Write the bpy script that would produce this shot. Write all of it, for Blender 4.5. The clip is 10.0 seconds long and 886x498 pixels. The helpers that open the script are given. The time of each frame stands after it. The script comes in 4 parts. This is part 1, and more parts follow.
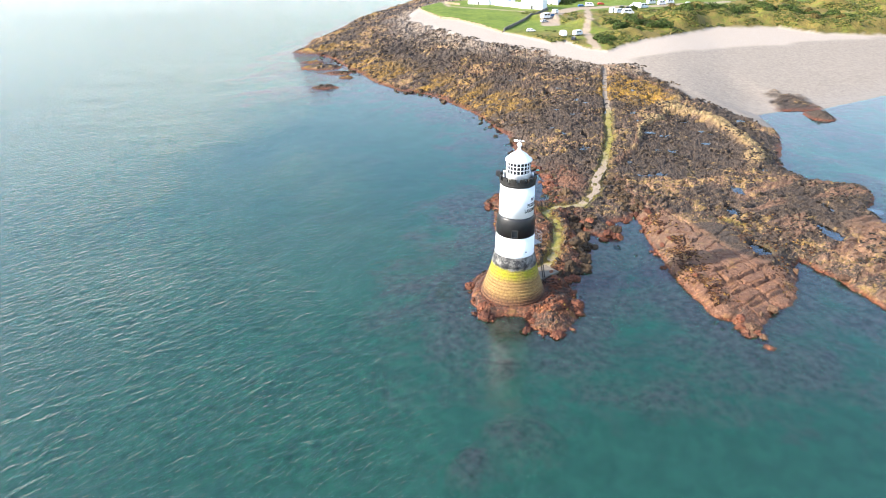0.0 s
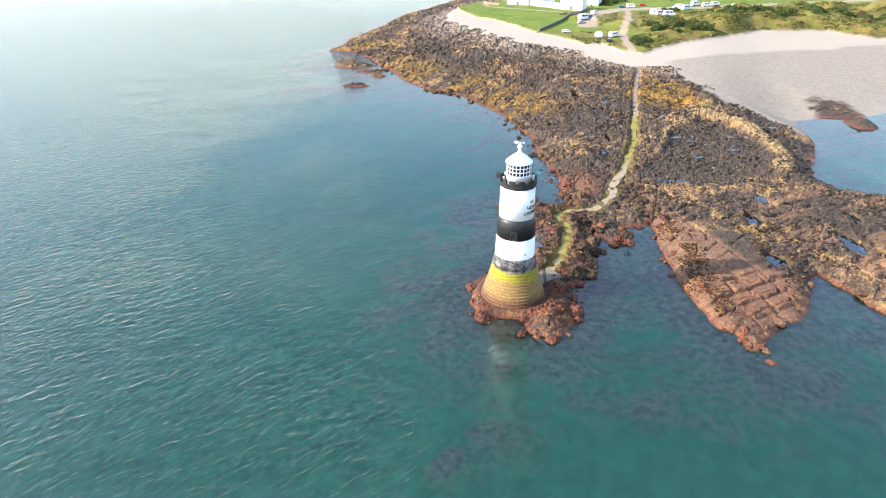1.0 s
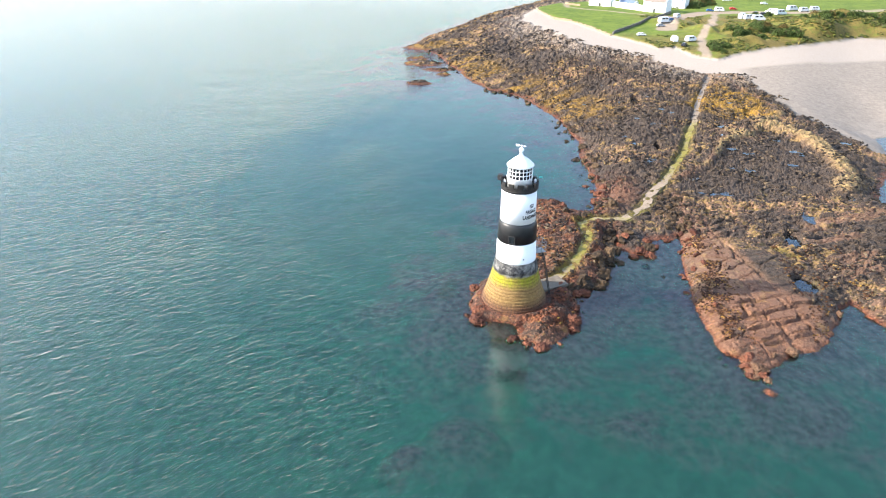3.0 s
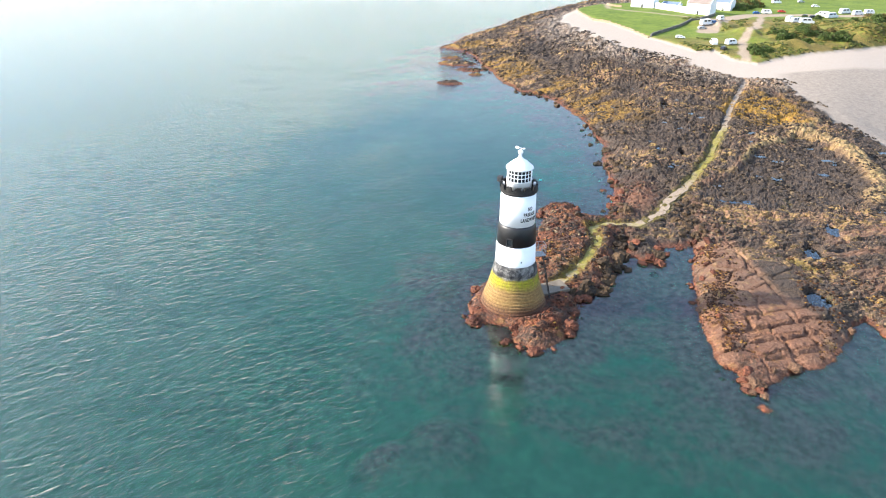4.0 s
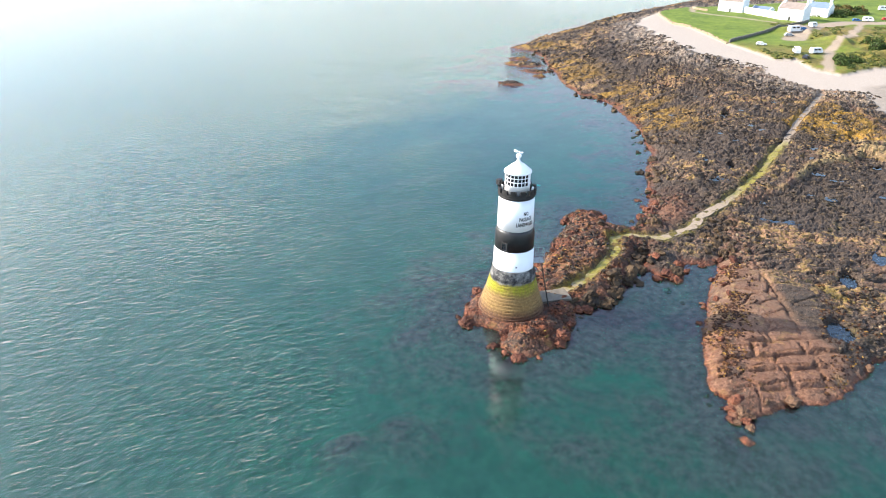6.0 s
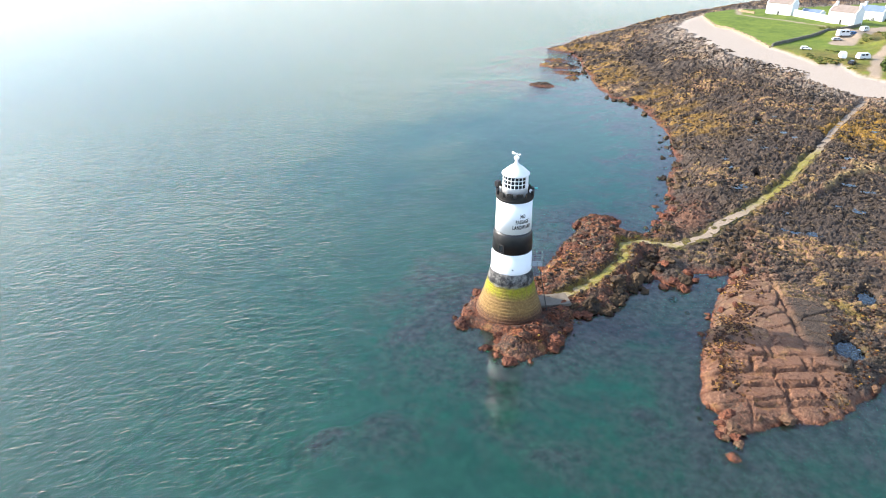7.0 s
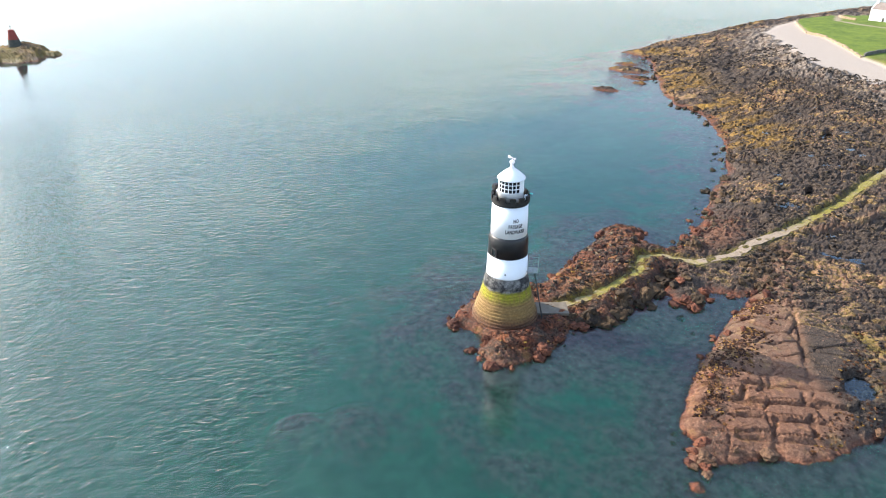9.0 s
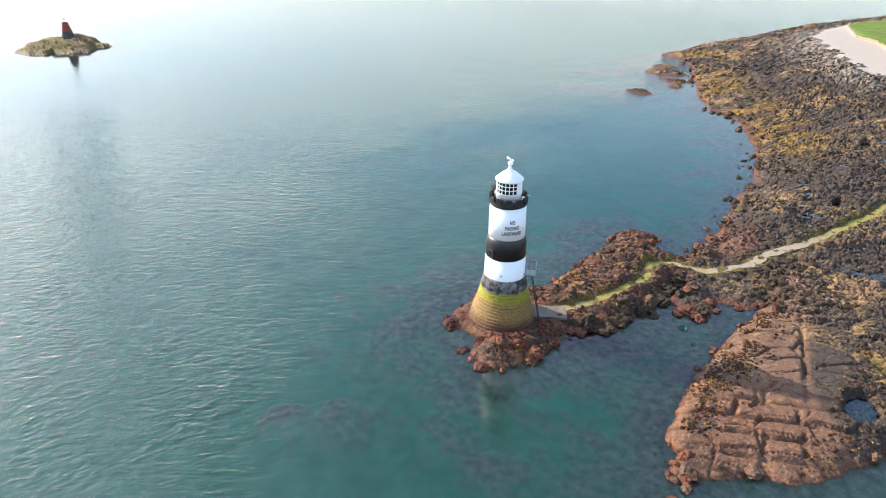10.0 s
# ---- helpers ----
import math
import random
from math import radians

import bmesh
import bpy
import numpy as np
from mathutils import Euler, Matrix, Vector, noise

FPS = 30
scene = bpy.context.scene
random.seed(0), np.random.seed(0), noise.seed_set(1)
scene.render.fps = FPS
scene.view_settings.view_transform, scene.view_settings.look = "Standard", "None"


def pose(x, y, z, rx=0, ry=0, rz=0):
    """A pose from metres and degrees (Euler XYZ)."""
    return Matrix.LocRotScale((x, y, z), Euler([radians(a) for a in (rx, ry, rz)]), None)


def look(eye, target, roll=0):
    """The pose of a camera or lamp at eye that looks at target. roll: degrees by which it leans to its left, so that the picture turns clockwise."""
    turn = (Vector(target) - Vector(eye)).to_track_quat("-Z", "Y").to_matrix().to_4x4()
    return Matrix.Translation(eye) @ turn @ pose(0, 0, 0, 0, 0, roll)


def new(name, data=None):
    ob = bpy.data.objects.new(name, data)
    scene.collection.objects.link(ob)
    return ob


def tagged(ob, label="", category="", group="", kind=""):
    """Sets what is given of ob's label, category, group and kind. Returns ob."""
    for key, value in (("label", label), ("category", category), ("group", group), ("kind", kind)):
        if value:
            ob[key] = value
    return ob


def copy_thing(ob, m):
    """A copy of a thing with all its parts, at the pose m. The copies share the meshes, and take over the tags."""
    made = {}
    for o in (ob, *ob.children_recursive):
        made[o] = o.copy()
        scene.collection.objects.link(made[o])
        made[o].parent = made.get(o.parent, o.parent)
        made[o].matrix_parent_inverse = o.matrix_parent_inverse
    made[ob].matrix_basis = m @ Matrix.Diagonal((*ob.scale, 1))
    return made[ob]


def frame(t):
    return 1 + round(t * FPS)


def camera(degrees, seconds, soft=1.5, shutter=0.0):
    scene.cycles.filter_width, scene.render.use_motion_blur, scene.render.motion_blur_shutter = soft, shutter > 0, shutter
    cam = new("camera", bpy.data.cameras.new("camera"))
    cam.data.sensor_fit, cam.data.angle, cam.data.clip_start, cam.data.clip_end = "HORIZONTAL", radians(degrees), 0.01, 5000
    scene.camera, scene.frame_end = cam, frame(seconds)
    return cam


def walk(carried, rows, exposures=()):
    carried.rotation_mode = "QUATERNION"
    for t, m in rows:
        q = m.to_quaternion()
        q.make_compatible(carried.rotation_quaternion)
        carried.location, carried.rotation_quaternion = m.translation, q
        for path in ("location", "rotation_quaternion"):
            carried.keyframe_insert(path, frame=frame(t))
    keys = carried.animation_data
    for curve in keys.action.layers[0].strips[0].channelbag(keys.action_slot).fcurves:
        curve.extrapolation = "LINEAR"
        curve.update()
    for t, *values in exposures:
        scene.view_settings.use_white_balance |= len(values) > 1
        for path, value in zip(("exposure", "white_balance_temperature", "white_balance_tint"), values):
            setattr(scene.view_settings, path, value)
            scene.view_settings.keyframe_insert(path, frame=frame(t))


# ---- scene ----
cam = camera(70.7, 10.0, soft=1.1)
METRES, EYE, TILT, LEAN, TURN = 72.0, 58.8, -27.0, 0.5, 0.0
ROWS = [
    (0.0, 0.0, 0.0, 0.0, -0.0, 0.0, 0.0),
    (0.5, 0.0499, -0.0004, 0.0009, 1.86, -0.03, -0.96),
    (1.0, 0.0999, 0.0011, 0.0022, 3.79, -0.09, -1.95),
    (1.5, 0.1505, 0.0038, 0.0043, 5.73, -0.18, -2.89),
    (2.0, 0.2002, 0.0085, 0.0068, 7.63, -0.31, -3.9),
    (2.5, 0.2482, 0.0142, 0.0103, 9.54, -0.49, -4.94),
    (4.0, 0.3961, 0.0418, 0.0286, 15.42, -1.19, -7.82),
    (4.5, 0.4442, 0.054, 0.0361, 17.33, -1.48, -8.77),
    (5.0, 0.4916, 0.0684, 0.0446, 19.31, -1.82, -9.72),
    (5.5, 0.5358, 0.0824, 0.0533, 21.19, -2.19, -10.68),
    (7.0, 0.6726, 0.1403, 0.0857, 27.19, -3.47, -13.39),
    (7.5, 0.7166, 0.1607, 0.0982, 29.22, -3.97, -14.23),
    (8.0, 0.7594, 0.1835, 0.1116, 31.26, -4.51, -15.1),
    (8.5, 0.8021, 0.2078, 0.1254, 33.35, -5.05, -15.87),
    (9.0, 0.8418, 0.2335, 0.1402, 35.38, -5.68, -16.73),
    (9.5, 0.8802, 0.2594, 0.1557, 37.45, -6.38, -17.63),
    (10.0, 0.9178, 0.2873, 0.1724, 39.57, -7.12, -18.51),
]
walk(cam, [(t, pose(0, 0, EYE, TILT, LEAN, TURN) @ pose(METRES * x, METRES * y, METRES * z, 90 + pitch, roll, yaw)) for t, x, y, z, yaw, pitch, roll in ROWS],
     exposures=[(0.0, 1.84), (5.5, 1.78), (10.0, 1.57)])

# ---- world, sun ----
SUN_ELEV, SUN_AZ = 28.0, 255.4          # degrees; azimuth clockwise from +y
world = bpy.data.worlds.new("sky")
scene.world = world
world.use_nodes = True
wn, wl = world.node_tree.nodes, world.node_tree.links
sky = wn.new("ShaderNodeTexSky")
sky.sky_type, sky.sun_disc = "NISHITA", False
sky.sun_elevation, sky.sun_rotation = radians(SUN_ELEV), radians(SUN_AZ)
sky.air_density, sky.dust_density, sky.ozone_density = 1.0, 0.5, 3.3
wn["Background"].inputs["Strength"].default_value = 0.15
# bright sea haze that thins out upwards, over the clear sky
geo, xyz = wn.new("ShaderNodeTexCoord"), wn.new("ShaderNodeSeparateXYZ")
wl.new(geo.outputs["Generated"], xyz.inputs[0])
fade, haze = wn.new("ShaderNodeMapRange"), wn.new("ShaderNodeMix")
fade.interpolation_type = "SMOOTHERSTEP"
for key, value in (("From Min", -0.02), ("From Max", 0.42), ("To Min", 0.86), ("To Max", 0.10)):
    fade.inputs[key].default_value = value
wl.new(xyz.outputs["Z"], fade.inputs["Value"])
haze.data_type = "RGBA"
haze.inputs[7].default_value = (3.42, 3.6, 3.4, 1)
wl.new(fade.outputs[0], haze.inputs[0]), wl.new(sky.outputs[0], haze.inputs[6])
sun_from = Vector((math.sin(radians(SUN_AZ)) * math.cos(radians(SUN_ELEV)), math.cos(radians(SUN_AZ)) * math.cos(radians(SUN_ELEV)), math.sin(radians(SUN_ELEV))))
# the wide glow of haze round the sun
toward, above, power, glow = wn.new("ShaderNodeVectorMath"), wn.new("ShaderNodeMath"), wn.new("ShaderNodeMath"), wn.new("ShaderNodeMix")
toward.operation, above.operation, power.operation = "DOT_PRODUCT", "MAXIMUM", "POWER"
toward.inputs[1].default_value = sun_from
above.inputs[1].default_value, power.inputs[1].default_value = 0.0, 5.5
wl.new(geo.outputs["Generated"], toward.inputs[0]), wl.new(toward.outputs["Value"], above.inputs[0]), wl.new(above.outputs[0], power.inputs[0])
glow.data_type, glow.blend_type, glow.clamp_factor = "RGBA", "ADD", False
glow.inputs[7].default_value = (4.9, 4.6, 4.2, 1)
wl.new(power.outputs[0], glow.inputs[0]), wl.new(haze.outputs[2], glow.inputs[6])
wl.new(glow.outputs[2], wn["Background"].inputs["Color"])
sun = new("sun", bpy.data.lights.new("sun", "SUN"))
sun.data.energy, sun.data.angle, sun.data.color = 3.3, radians(0.6), (1.0, 0.91, 0.79)
sun.matrix_world = look(sun_from * 200, (0, 0, 0))


# ---- materials ----
class Mat:
    """A small helper round a node material."""

    def __init__(self, name, rough=0.7, metal=0.0):
        self.m = bpy.data.materials.new(name)
        self.m.use_nodes = True
        self.n, self.l = self.m.node_tree.nodes, self.m.node_tree.links
        self.b = self.n["Principled BSDF"]
        self.b.inputs["Roughness"].default_value, self.b.inputs["Metallic"].default_value = rough, metal
        self.co = self.n.new("ShaderNodeTexCoord").outputs["Object"]

    def put(self, socket, value):
        if isinstance(value, bpy.types.NodeSocket):
            self.l.new(value, socket)
        else:
            socket.default_value = (*value, 1.0) if isinstance(value, tuple) and len(value) == 3 else value

    def scaled(self, s, turn=0.0, co=None):
        k = self.n.new("ShaderNodeMapping")
        k.inputs["Scale"].default_value, k.inputs["Rotation"].default_value = s, (0, 0, radians(turn))
        self.l.new(co or self.co, k.inputs["Vector"])
        return k.outputs[0]

    def noise(self, scale, detail=5.0, rough=0.6, co=None, warp=0.0):
        k = self.n.new("ShaderNodeTexNoise")
        k.inputs["Scale"].default_value, k.inputs["Detail"].default_value, k.inputs["Roughness"].default_value = scale, detail, rough
        k.inputs["Distortion"].default_value = warp
        self.l.new(co or self.co, k.inputs["Vector"])
        return k.outputs["Fac"]

    def cell(self, scale, co=None, feature="F1", out="Distance"):
        k = self.n.new("ShaderNodeTexVoronoi")
        k.feature = feature
        k.inputs["Scale"].default_value = scale
        self.l.new(co or self.co, k.inputs["Vector"])
        return k.outputs[out]

    def ramp(self, fac, lo, hi, a=0.0, b=1.0):
        k = self.n.new("ShaderNodeMapRange")
        k.inputs["From Min"].default_value, k.inputs["From Max"].default_value = lo, hi
        k.inputs["To Min"].default_value, k.inputs["To Max"].default_value = a, b
        self.put(k.inputs["Value"], fac)
        return k.outputs[0]

    def math(self, op, a, b=0.0):
        k = self.n.new("ShaderNodeMath")
        k.operation = op
        self.put(k.inputs[0], a), self.put(k.inputs[1], b)
        return k.outputs[0]

    def mix(self, fac, a, b):
        k = self.n.new("ShaderNodeMix")
        k.data_type = "RGBA"
        self.put(k.inputs[0], fac), self.put(k.inputs[6], a), self.put(k.inputs[7], b)
        return k.outputs[2]

    def attr(self, name):
        k = self.n.new("ShaderNodeAttribute")
        k.attribute_name = name
        s = self.n.new("ShaderNodeSeparateColor")
        self.l.new(k.outputs["Color"], s.inputs[0])
        return s.outputs

    def height(self):
        k = self.n.new("ShaderNodeSeparateXYZ")
        self.l.new(self.co, k.inputs[0])
        return k.outputs["Z"]

    def random(self):
        return self.n.new("ShaderNodeObjectInfo").outputs["Random"]

    def bump(self, h, strength=0.5, dist=0.1, into=None, normal=None):
        k = self.n.new("ShaderNodeBump")
        k.inputs["Strength"].default_value, k.inputs["Distance"].default_value = strength, dist
        self.l.new(h, k.inputs["Height"])
        if normal:
            self.l.new(normal, k.inputs["Normal"])
        self.l.new(k.outputs[0], into or self.b.inputs["Normal"])
        return k.outputs[0]

    def color(self, c):
        self.put(self.b.inputs["Base Color"], c)
        return self


def plain(name, c1, c2, scale=2.0, rough=0.6, metal=0.0, bump=0.2, fine=14.0):
    """A surface with two tones, mottled at two scales, and a fine relief."""
    m = Mat(name, rough, metal)
    if rough > 0.55:
        m.b.inputs["Specular IOR Level"].default_value = 0.25
    big, small = m.noise(scale), m.noise(scale * fine, 6.0, 0.7)
    m.color(m.mix(m.ramp(m.math("ADD", big, m.math("MULTIPLY", small, 0.5)), 0.5, 1.05), c1, c2))
    m.put(m.b.inputs["Roughness"], m.ramp(small, 0.3, 0.7, max(rough - 0.12, 0.02), min(rough + 0.12, 1.0)))
    if bump:
        m.bump(small, bump, 0.02)
    return m.m


def ground_material():
    m = Mat("shore_ground", 0.8)
    m.b.inputs["Specular IOR Level"].default_value = 0.18
    z1, z2 = m.attr("zone"), m.attr("cover")
    z = m.height()
    big, mid, fine = m.noise(0.05, 4.0), m.noise(0.35, 6.0, 0.65, warp=0.4), m.noise(2.2, 6.0, 0.7)
    grit = m.noise(9.0, 4.0, 0.7)
    lay = m.noise(1.0, 5.0, 0.65, co=m.scaled((0.18, 1.1, 0.5), 61))
    # rock: dark weed, golden weed and lichen, bare tan stone, red weed low down
    crust = m.cell(1.1, co=m.scaled((1.0, 1.0, 1.0), 61))
    stone = m.mix(m.ramp(m.math("ADD", m.math("MULTIPLY", fine, 0.6), m.math("MULTIPLY", mid, 0.5)), 0.42, 0.68), (0.115, 0.055, 0.035), (0.40, 0.232, 0.145))
    stone = m.mix(m.ramp(grit, 0.56, 0.66), stone, (0.05, 0.030, 0.020))
    gold = m.mix(m.ramp(grit, 0.38, 0.62), (0.075, 0.046, 0.018), (0.44, 0.29, 0.11))
    weed = m.mix(m.ramp(grit, 0.42, 0.66), (0.018, 0.014, 0.0115), (0.19, 0.138, 0.102))
    red = m.mix(m.ramp(fine, 0.36, 0.64), (0.030, 0.009, 0.006), (0.34, 0.105, 0.048))
    ex = m.attr("extra")
    pick = m.math("SUBTRACT", m.math("ADD", m.math("ADD", mid, m.math("MULTIPLY", big, 1.1)), m.math("MULTIPLY", lay, 0.5)), m.math("ADD", m.math("MULTIPLY", ex[2], 0.13), 0.50))
    rock = m.mix(m.ramp(pick, 0.87, 0.98), weed, gold)
    pick = m.math("SUBTRACT", m.math("ADD", fine, m.math("MULTIPLY", big, 0.7)), m.math("MULTIPLY", ex[2], 0.10))
    rock = m.mix(m.ramp(pick, 0.92, 1.0), rock, stone)
    rock = m.mix(m.math("MULTIPLY", z2[0], m.ramp(m.math("ADD", fine, m.math("MULTIPLY", mid, 0.8)), 0.80, 1.06, 1.0, 0.2)), rock, stone)
    tn = m.attr("tone")
    rock = m.mix(m.math("MULTIPLY", tn[0], m.ramp(m.math("ADD", mid, m.math("MULTIPLY", fine, 0.5)), 0.63, 0.82)), rock, m.mix(m.ramp(grit, 0.36, 0.6), (0.09, 0.045, 0.008), (0.44, 0.25, 0.045)))
    rock = m.mix(m.math("MULTIPLY", tn[1], m.ramp(mid, 0.40, 0.55)), rock, m.mix(m.ramp(fine, 0.4, 0.6), (0.15, 0.115, 0.09), (0.42, 0.34, 0.265)))
    rock = m.mix(m.math("MULTIPLY", tn[2], m.ramp(fine, 0.35, 0.55)), rock, m.mix(m.ramp(grit, 0.35, 0.65), (0.20, 0.14, 0.055), (0.50, 0.36, 0.17)))
    lowred = m.math("MULTIPLY", m.ramp(m.math("ADD", z, m.math("MULTIPLY", fine, 0.8)), 0.5, 1.15, 1.0, 0.0), m.ramp(mid, 0.35, 0.6, 0.35, 0.95))
    rock = m.mix(m.math("MAXIMUM", lowred, m.math("MULTIPLY", z2[2], m.ramp(mid, 0.38, 0.58, 0.1, 1.0))), rock, red)
    rock = m.mix(m.math("MULTIPLY", z2[1], m.ramp(fine, 0.42, 0.6, 0.1, 1.0)), rock, m.mix(m.ramp(grit, 0.35, 0.65), (0.08, 0.065, 0.012), (0.30, 0.245, 0.03)))
    # beach
    sand = m.mix(m.ramp(fine, 0.35, 0.7), (0.30, 0.245, 0.195), (0.40, 0.34, 0.285))
    pebble = m.mix(m.ramp(m.math("ADD", m.math("MULTIPLY", grit, 0.5), m.math("MULTIPLY", m.noise(0.7, 6.0, 0.75), 0.6)), 0.40, 0.68), (0.17, 0.137, 0.108), (0.31, 0.26, 0.21))
    # grass and dune scrub
    green = m.mix(m.ramp(m.math("ADD", m.math("MULTIPLY", mid, 0.5), m.math("MULTIPLY", m.noise(0.09, 5.0, 0.7), 0.6)), 0.42, 0.66), (0.062, 0.098, 0.012), (0.145, 0.185, 0.024))
    dry = m.mix(m.ramp(fine, 0.35, 0.65), (0.07, 0.058, 0.014), (0.24, 0.165, 0.05))
    patchy = m.noise(0.16, 7.0, 0.75, warp=0.7)
    turf = m.mix(m.math("MULTIPLY", z1[2], m.ramp(m.math("ADD", m.math("MULTIPLY", big, 0.5), patchy), 0.54, 0.76)), green, dry)
    brush = m.mix(m.ramp(fine, 0.35, 0.65), (0.030, 0.034, 0.010), (0.10, 0.085, 0.022))
    turf = m.mix(m.math("MULTIPLY", z1[2], m.ramp(m.noise(0.11, 6.0, 0.7, warp=1.2), 0.50, 0.60, 0.0, 0.9)), turf, brush)
    c = m.mix(z1[0], rock, m.mix(m.attr("extra")[0], sand, pebble))
    c = m.mix(z1[1], c, turf)
    c = m.mix(m.attr("extra")[1], c, m.mix(m.ramp(fine, 0.3, 0.7), (0.23, 0.17, 0.115), (0.34, 0.27, 0.2)))
    # sea floor
    deep = m.mix(m.ramp(mid, 0.4, 0.65), (0.032, 0.165, 0.108), (0.046, 0.210, 0.137))
    weedy = m.mix(m.ramp(m.noise(0.8, 4.0, 0.6), 0.35, 0.65), (0.13, 0.048, 0.066), (0.33, 0.135, 0.165))
    se = m.attr("sea")
    under = m.mix(m.ramp(m.math("ADD", z, m.math("MULTIPLY", m.noise(0.13, 4.0, 0.55), 5.0)), 2.3, -0.2), weedy, deep)
    # weedy shallows by the neck, with pale reflected sky put into the colour
    under = m.mix(se[1], under, m.mix(m.ramp(mid, 0.4, 0.6), (0.16, 0.12, 0.12), (0.30, 0.22, 0.21)))
    under = m.mix(m.math("MULTIPLY", se[0], m.ramp(m.noise(0.5, 4.0, 0.6), 0.36, 0.58, 0.6, 1.0)), under, weedy)
    c = m.mix(m.ramp(z, 0.02, -0.25), c, under)
    m.color(c)
    m.put(m.b.inputs["Roughness"], m.ramp(m.math("ADD", grit, m.ramp(z, 0.2, 2.0, 0.0, 0.4)), 0.3, 1.0, 0.45, 0.95))
    rough_part = m.math("SUBTRACT", 1.0, m.math("MAXIMUM", m.math("MULTIPLY", z1[0], 0.85), m.math("MULTIPLY", z1[1], m.ramp(z1[2], 0.0, 1.0, 0.85, 0.1))))
    rough_part = m.math("MULTIPLY", rough_part, m.ramp(z, -0.4, 0.0, 0.12, 1.0))
    m.bump(m.math("MULTIPLY", m.math("ADD", m.math("ADD", fine, m.math("MULTIPLY", grit, 0.45)), m.math("MULTIPLY", crust, -0.5)), rough_part), 1.0, 0.5)
    return m.m


def water_material(name, body, clear, tint, ior=1.42, still=1.0):
    """Sea water: tinted see-through body, with ripples that mirror the sky."""
    m = Mat(name)
    m.n.remove(m.b)
    out = m.n["Material Output"]
    dif, clr, mix1 = m.n.new("ShaderNodeSubsurfaceScattering"), m.n.new("ShaderNodeBsdfTransparent"), m.n.new("ShaderNodeMixShader")
    dif.falloff = "BURLEY"
    dif.inputs["Scale"].default_value, dif.inputs["Radius"].default_value = 5.0, (1.0, 1.0, 1.0)
    patch = m.noise(0.018, 4.0, 0.55, warp=0.6)
    m.put(dif.inputs["Color"], m.mix(m.ramp(patch, 0.35, 0.65), body, tuple(v * 1.25 for v in body)))
    clr.inputs["Color"].default_value = (*tint, 1)
    mix1.inputs[0].default_value = clear
    m.l.new(dif.outputs[0], mix1.inputs[1]), m.l.new(clr.outputs[0], mix1.inputs[2])
    glo, fre, mix2 = m.n.new("ShaderNodeBsdfGlossy"), m.n.new("ShaderNodeFresnel"), m.n.new("ShaderNodeMixShader")
    glo.inputs["Roughness"].default_value, fre.inputs["IOR"].default_value = 0.04, ior

    def away(x, y):
        k = m.n.new("ShaderNodeVectorMath")
        k.operation = "DISTANCE"
        m.l.new(m.co, k.inputs[0])
        k.inputs[1].default_value = (x, y, 0)
        return k.outputs["Value"]

    def crests(scale, turn, along, across, warp):
        return m.noise(scale, 2.0, 0.5, co=m.scaled((along, across, 1.0), 0, m.scaled((1.0, 1.0, 1.0), -turn)), warp=warp)

    swell = crests(0.22, 30, 0.5, 1.4, 0.3)
    chop = crests(0.60, 40, 0.62, 1.4, 0.7)
    cross = crests(0.62, 8, 0.5, 1.4, 0.5)
    ripple = crests(1.15, 50, 0.7, 1.3, 0.5)
    wide = m.noise(0.012, 3.0, 0.55, warp=0.5)
    wander = m.math("MULTIPLY", m.math("SUBTRACT", wide, 0.5), 130.0)
    # still water in the lee of the reef, round the tower and round the islet
    bay = m.math("MINIMUM", m.ramp(m.math("ADD", away(34, 215), wander), 75.0, 165.0, 0.03, 1.0), m.ramp(away(170, 190), 60.0, 110.0, 0.05, 1.0))
    lee = m.ramp(m.math("ADD", away(46, 94), m.math("MULTIPLY", wander, 0.3)), 36.0, 66.0, 0.035, 1.0)
    islet = m.ramp(away(-335, 143), 50.0, 340.0, 0.01, 1.0)
    off = m.ramp(away(60, 190), 200.0, 620.0, 1.0, 0.25)
    calm = m.math("MULTIPLY", m.math("MINIMUM", m.math("MINIMUM", bay, lee), islet), m.math("MULTIPLY", m.ramp(wide, 0.35, 0.65, 0.75, 1.1), off))
    h = m.math("MULTIPLY", calm, m.math("ADD", m.math("ADD", m.math("MULTIPLY", swell, 0.5), m.math("ADD", chop, m.math("MULTIPLY", cross, 0.4))), m.math("MULTIPLY", ripple, 0.6)))
    h = m.math("ADD", h, m.math("MULTIPLY", m.noise(0.75, 2.0, 0.5, co=m.scaled((0.8, 1.5, 1.0), 20)), 0.055))
    nrm = m.bump(h, 1.0, 0.45 * still, into=glo.inputs["Normal"])
    m.l.new(nrm, fre.inputs["Normal"])
    m.l.new(fre.outputs[0], mix2.inputs[0]), m.l.new(mix1.outputs[0], mix2.inputs[1]), m.l.new(glo.outputs[0], mix2.inputs[2])
    m.l.new(mix2.outputs[0], out.inputs["Surface"])
    return m.m


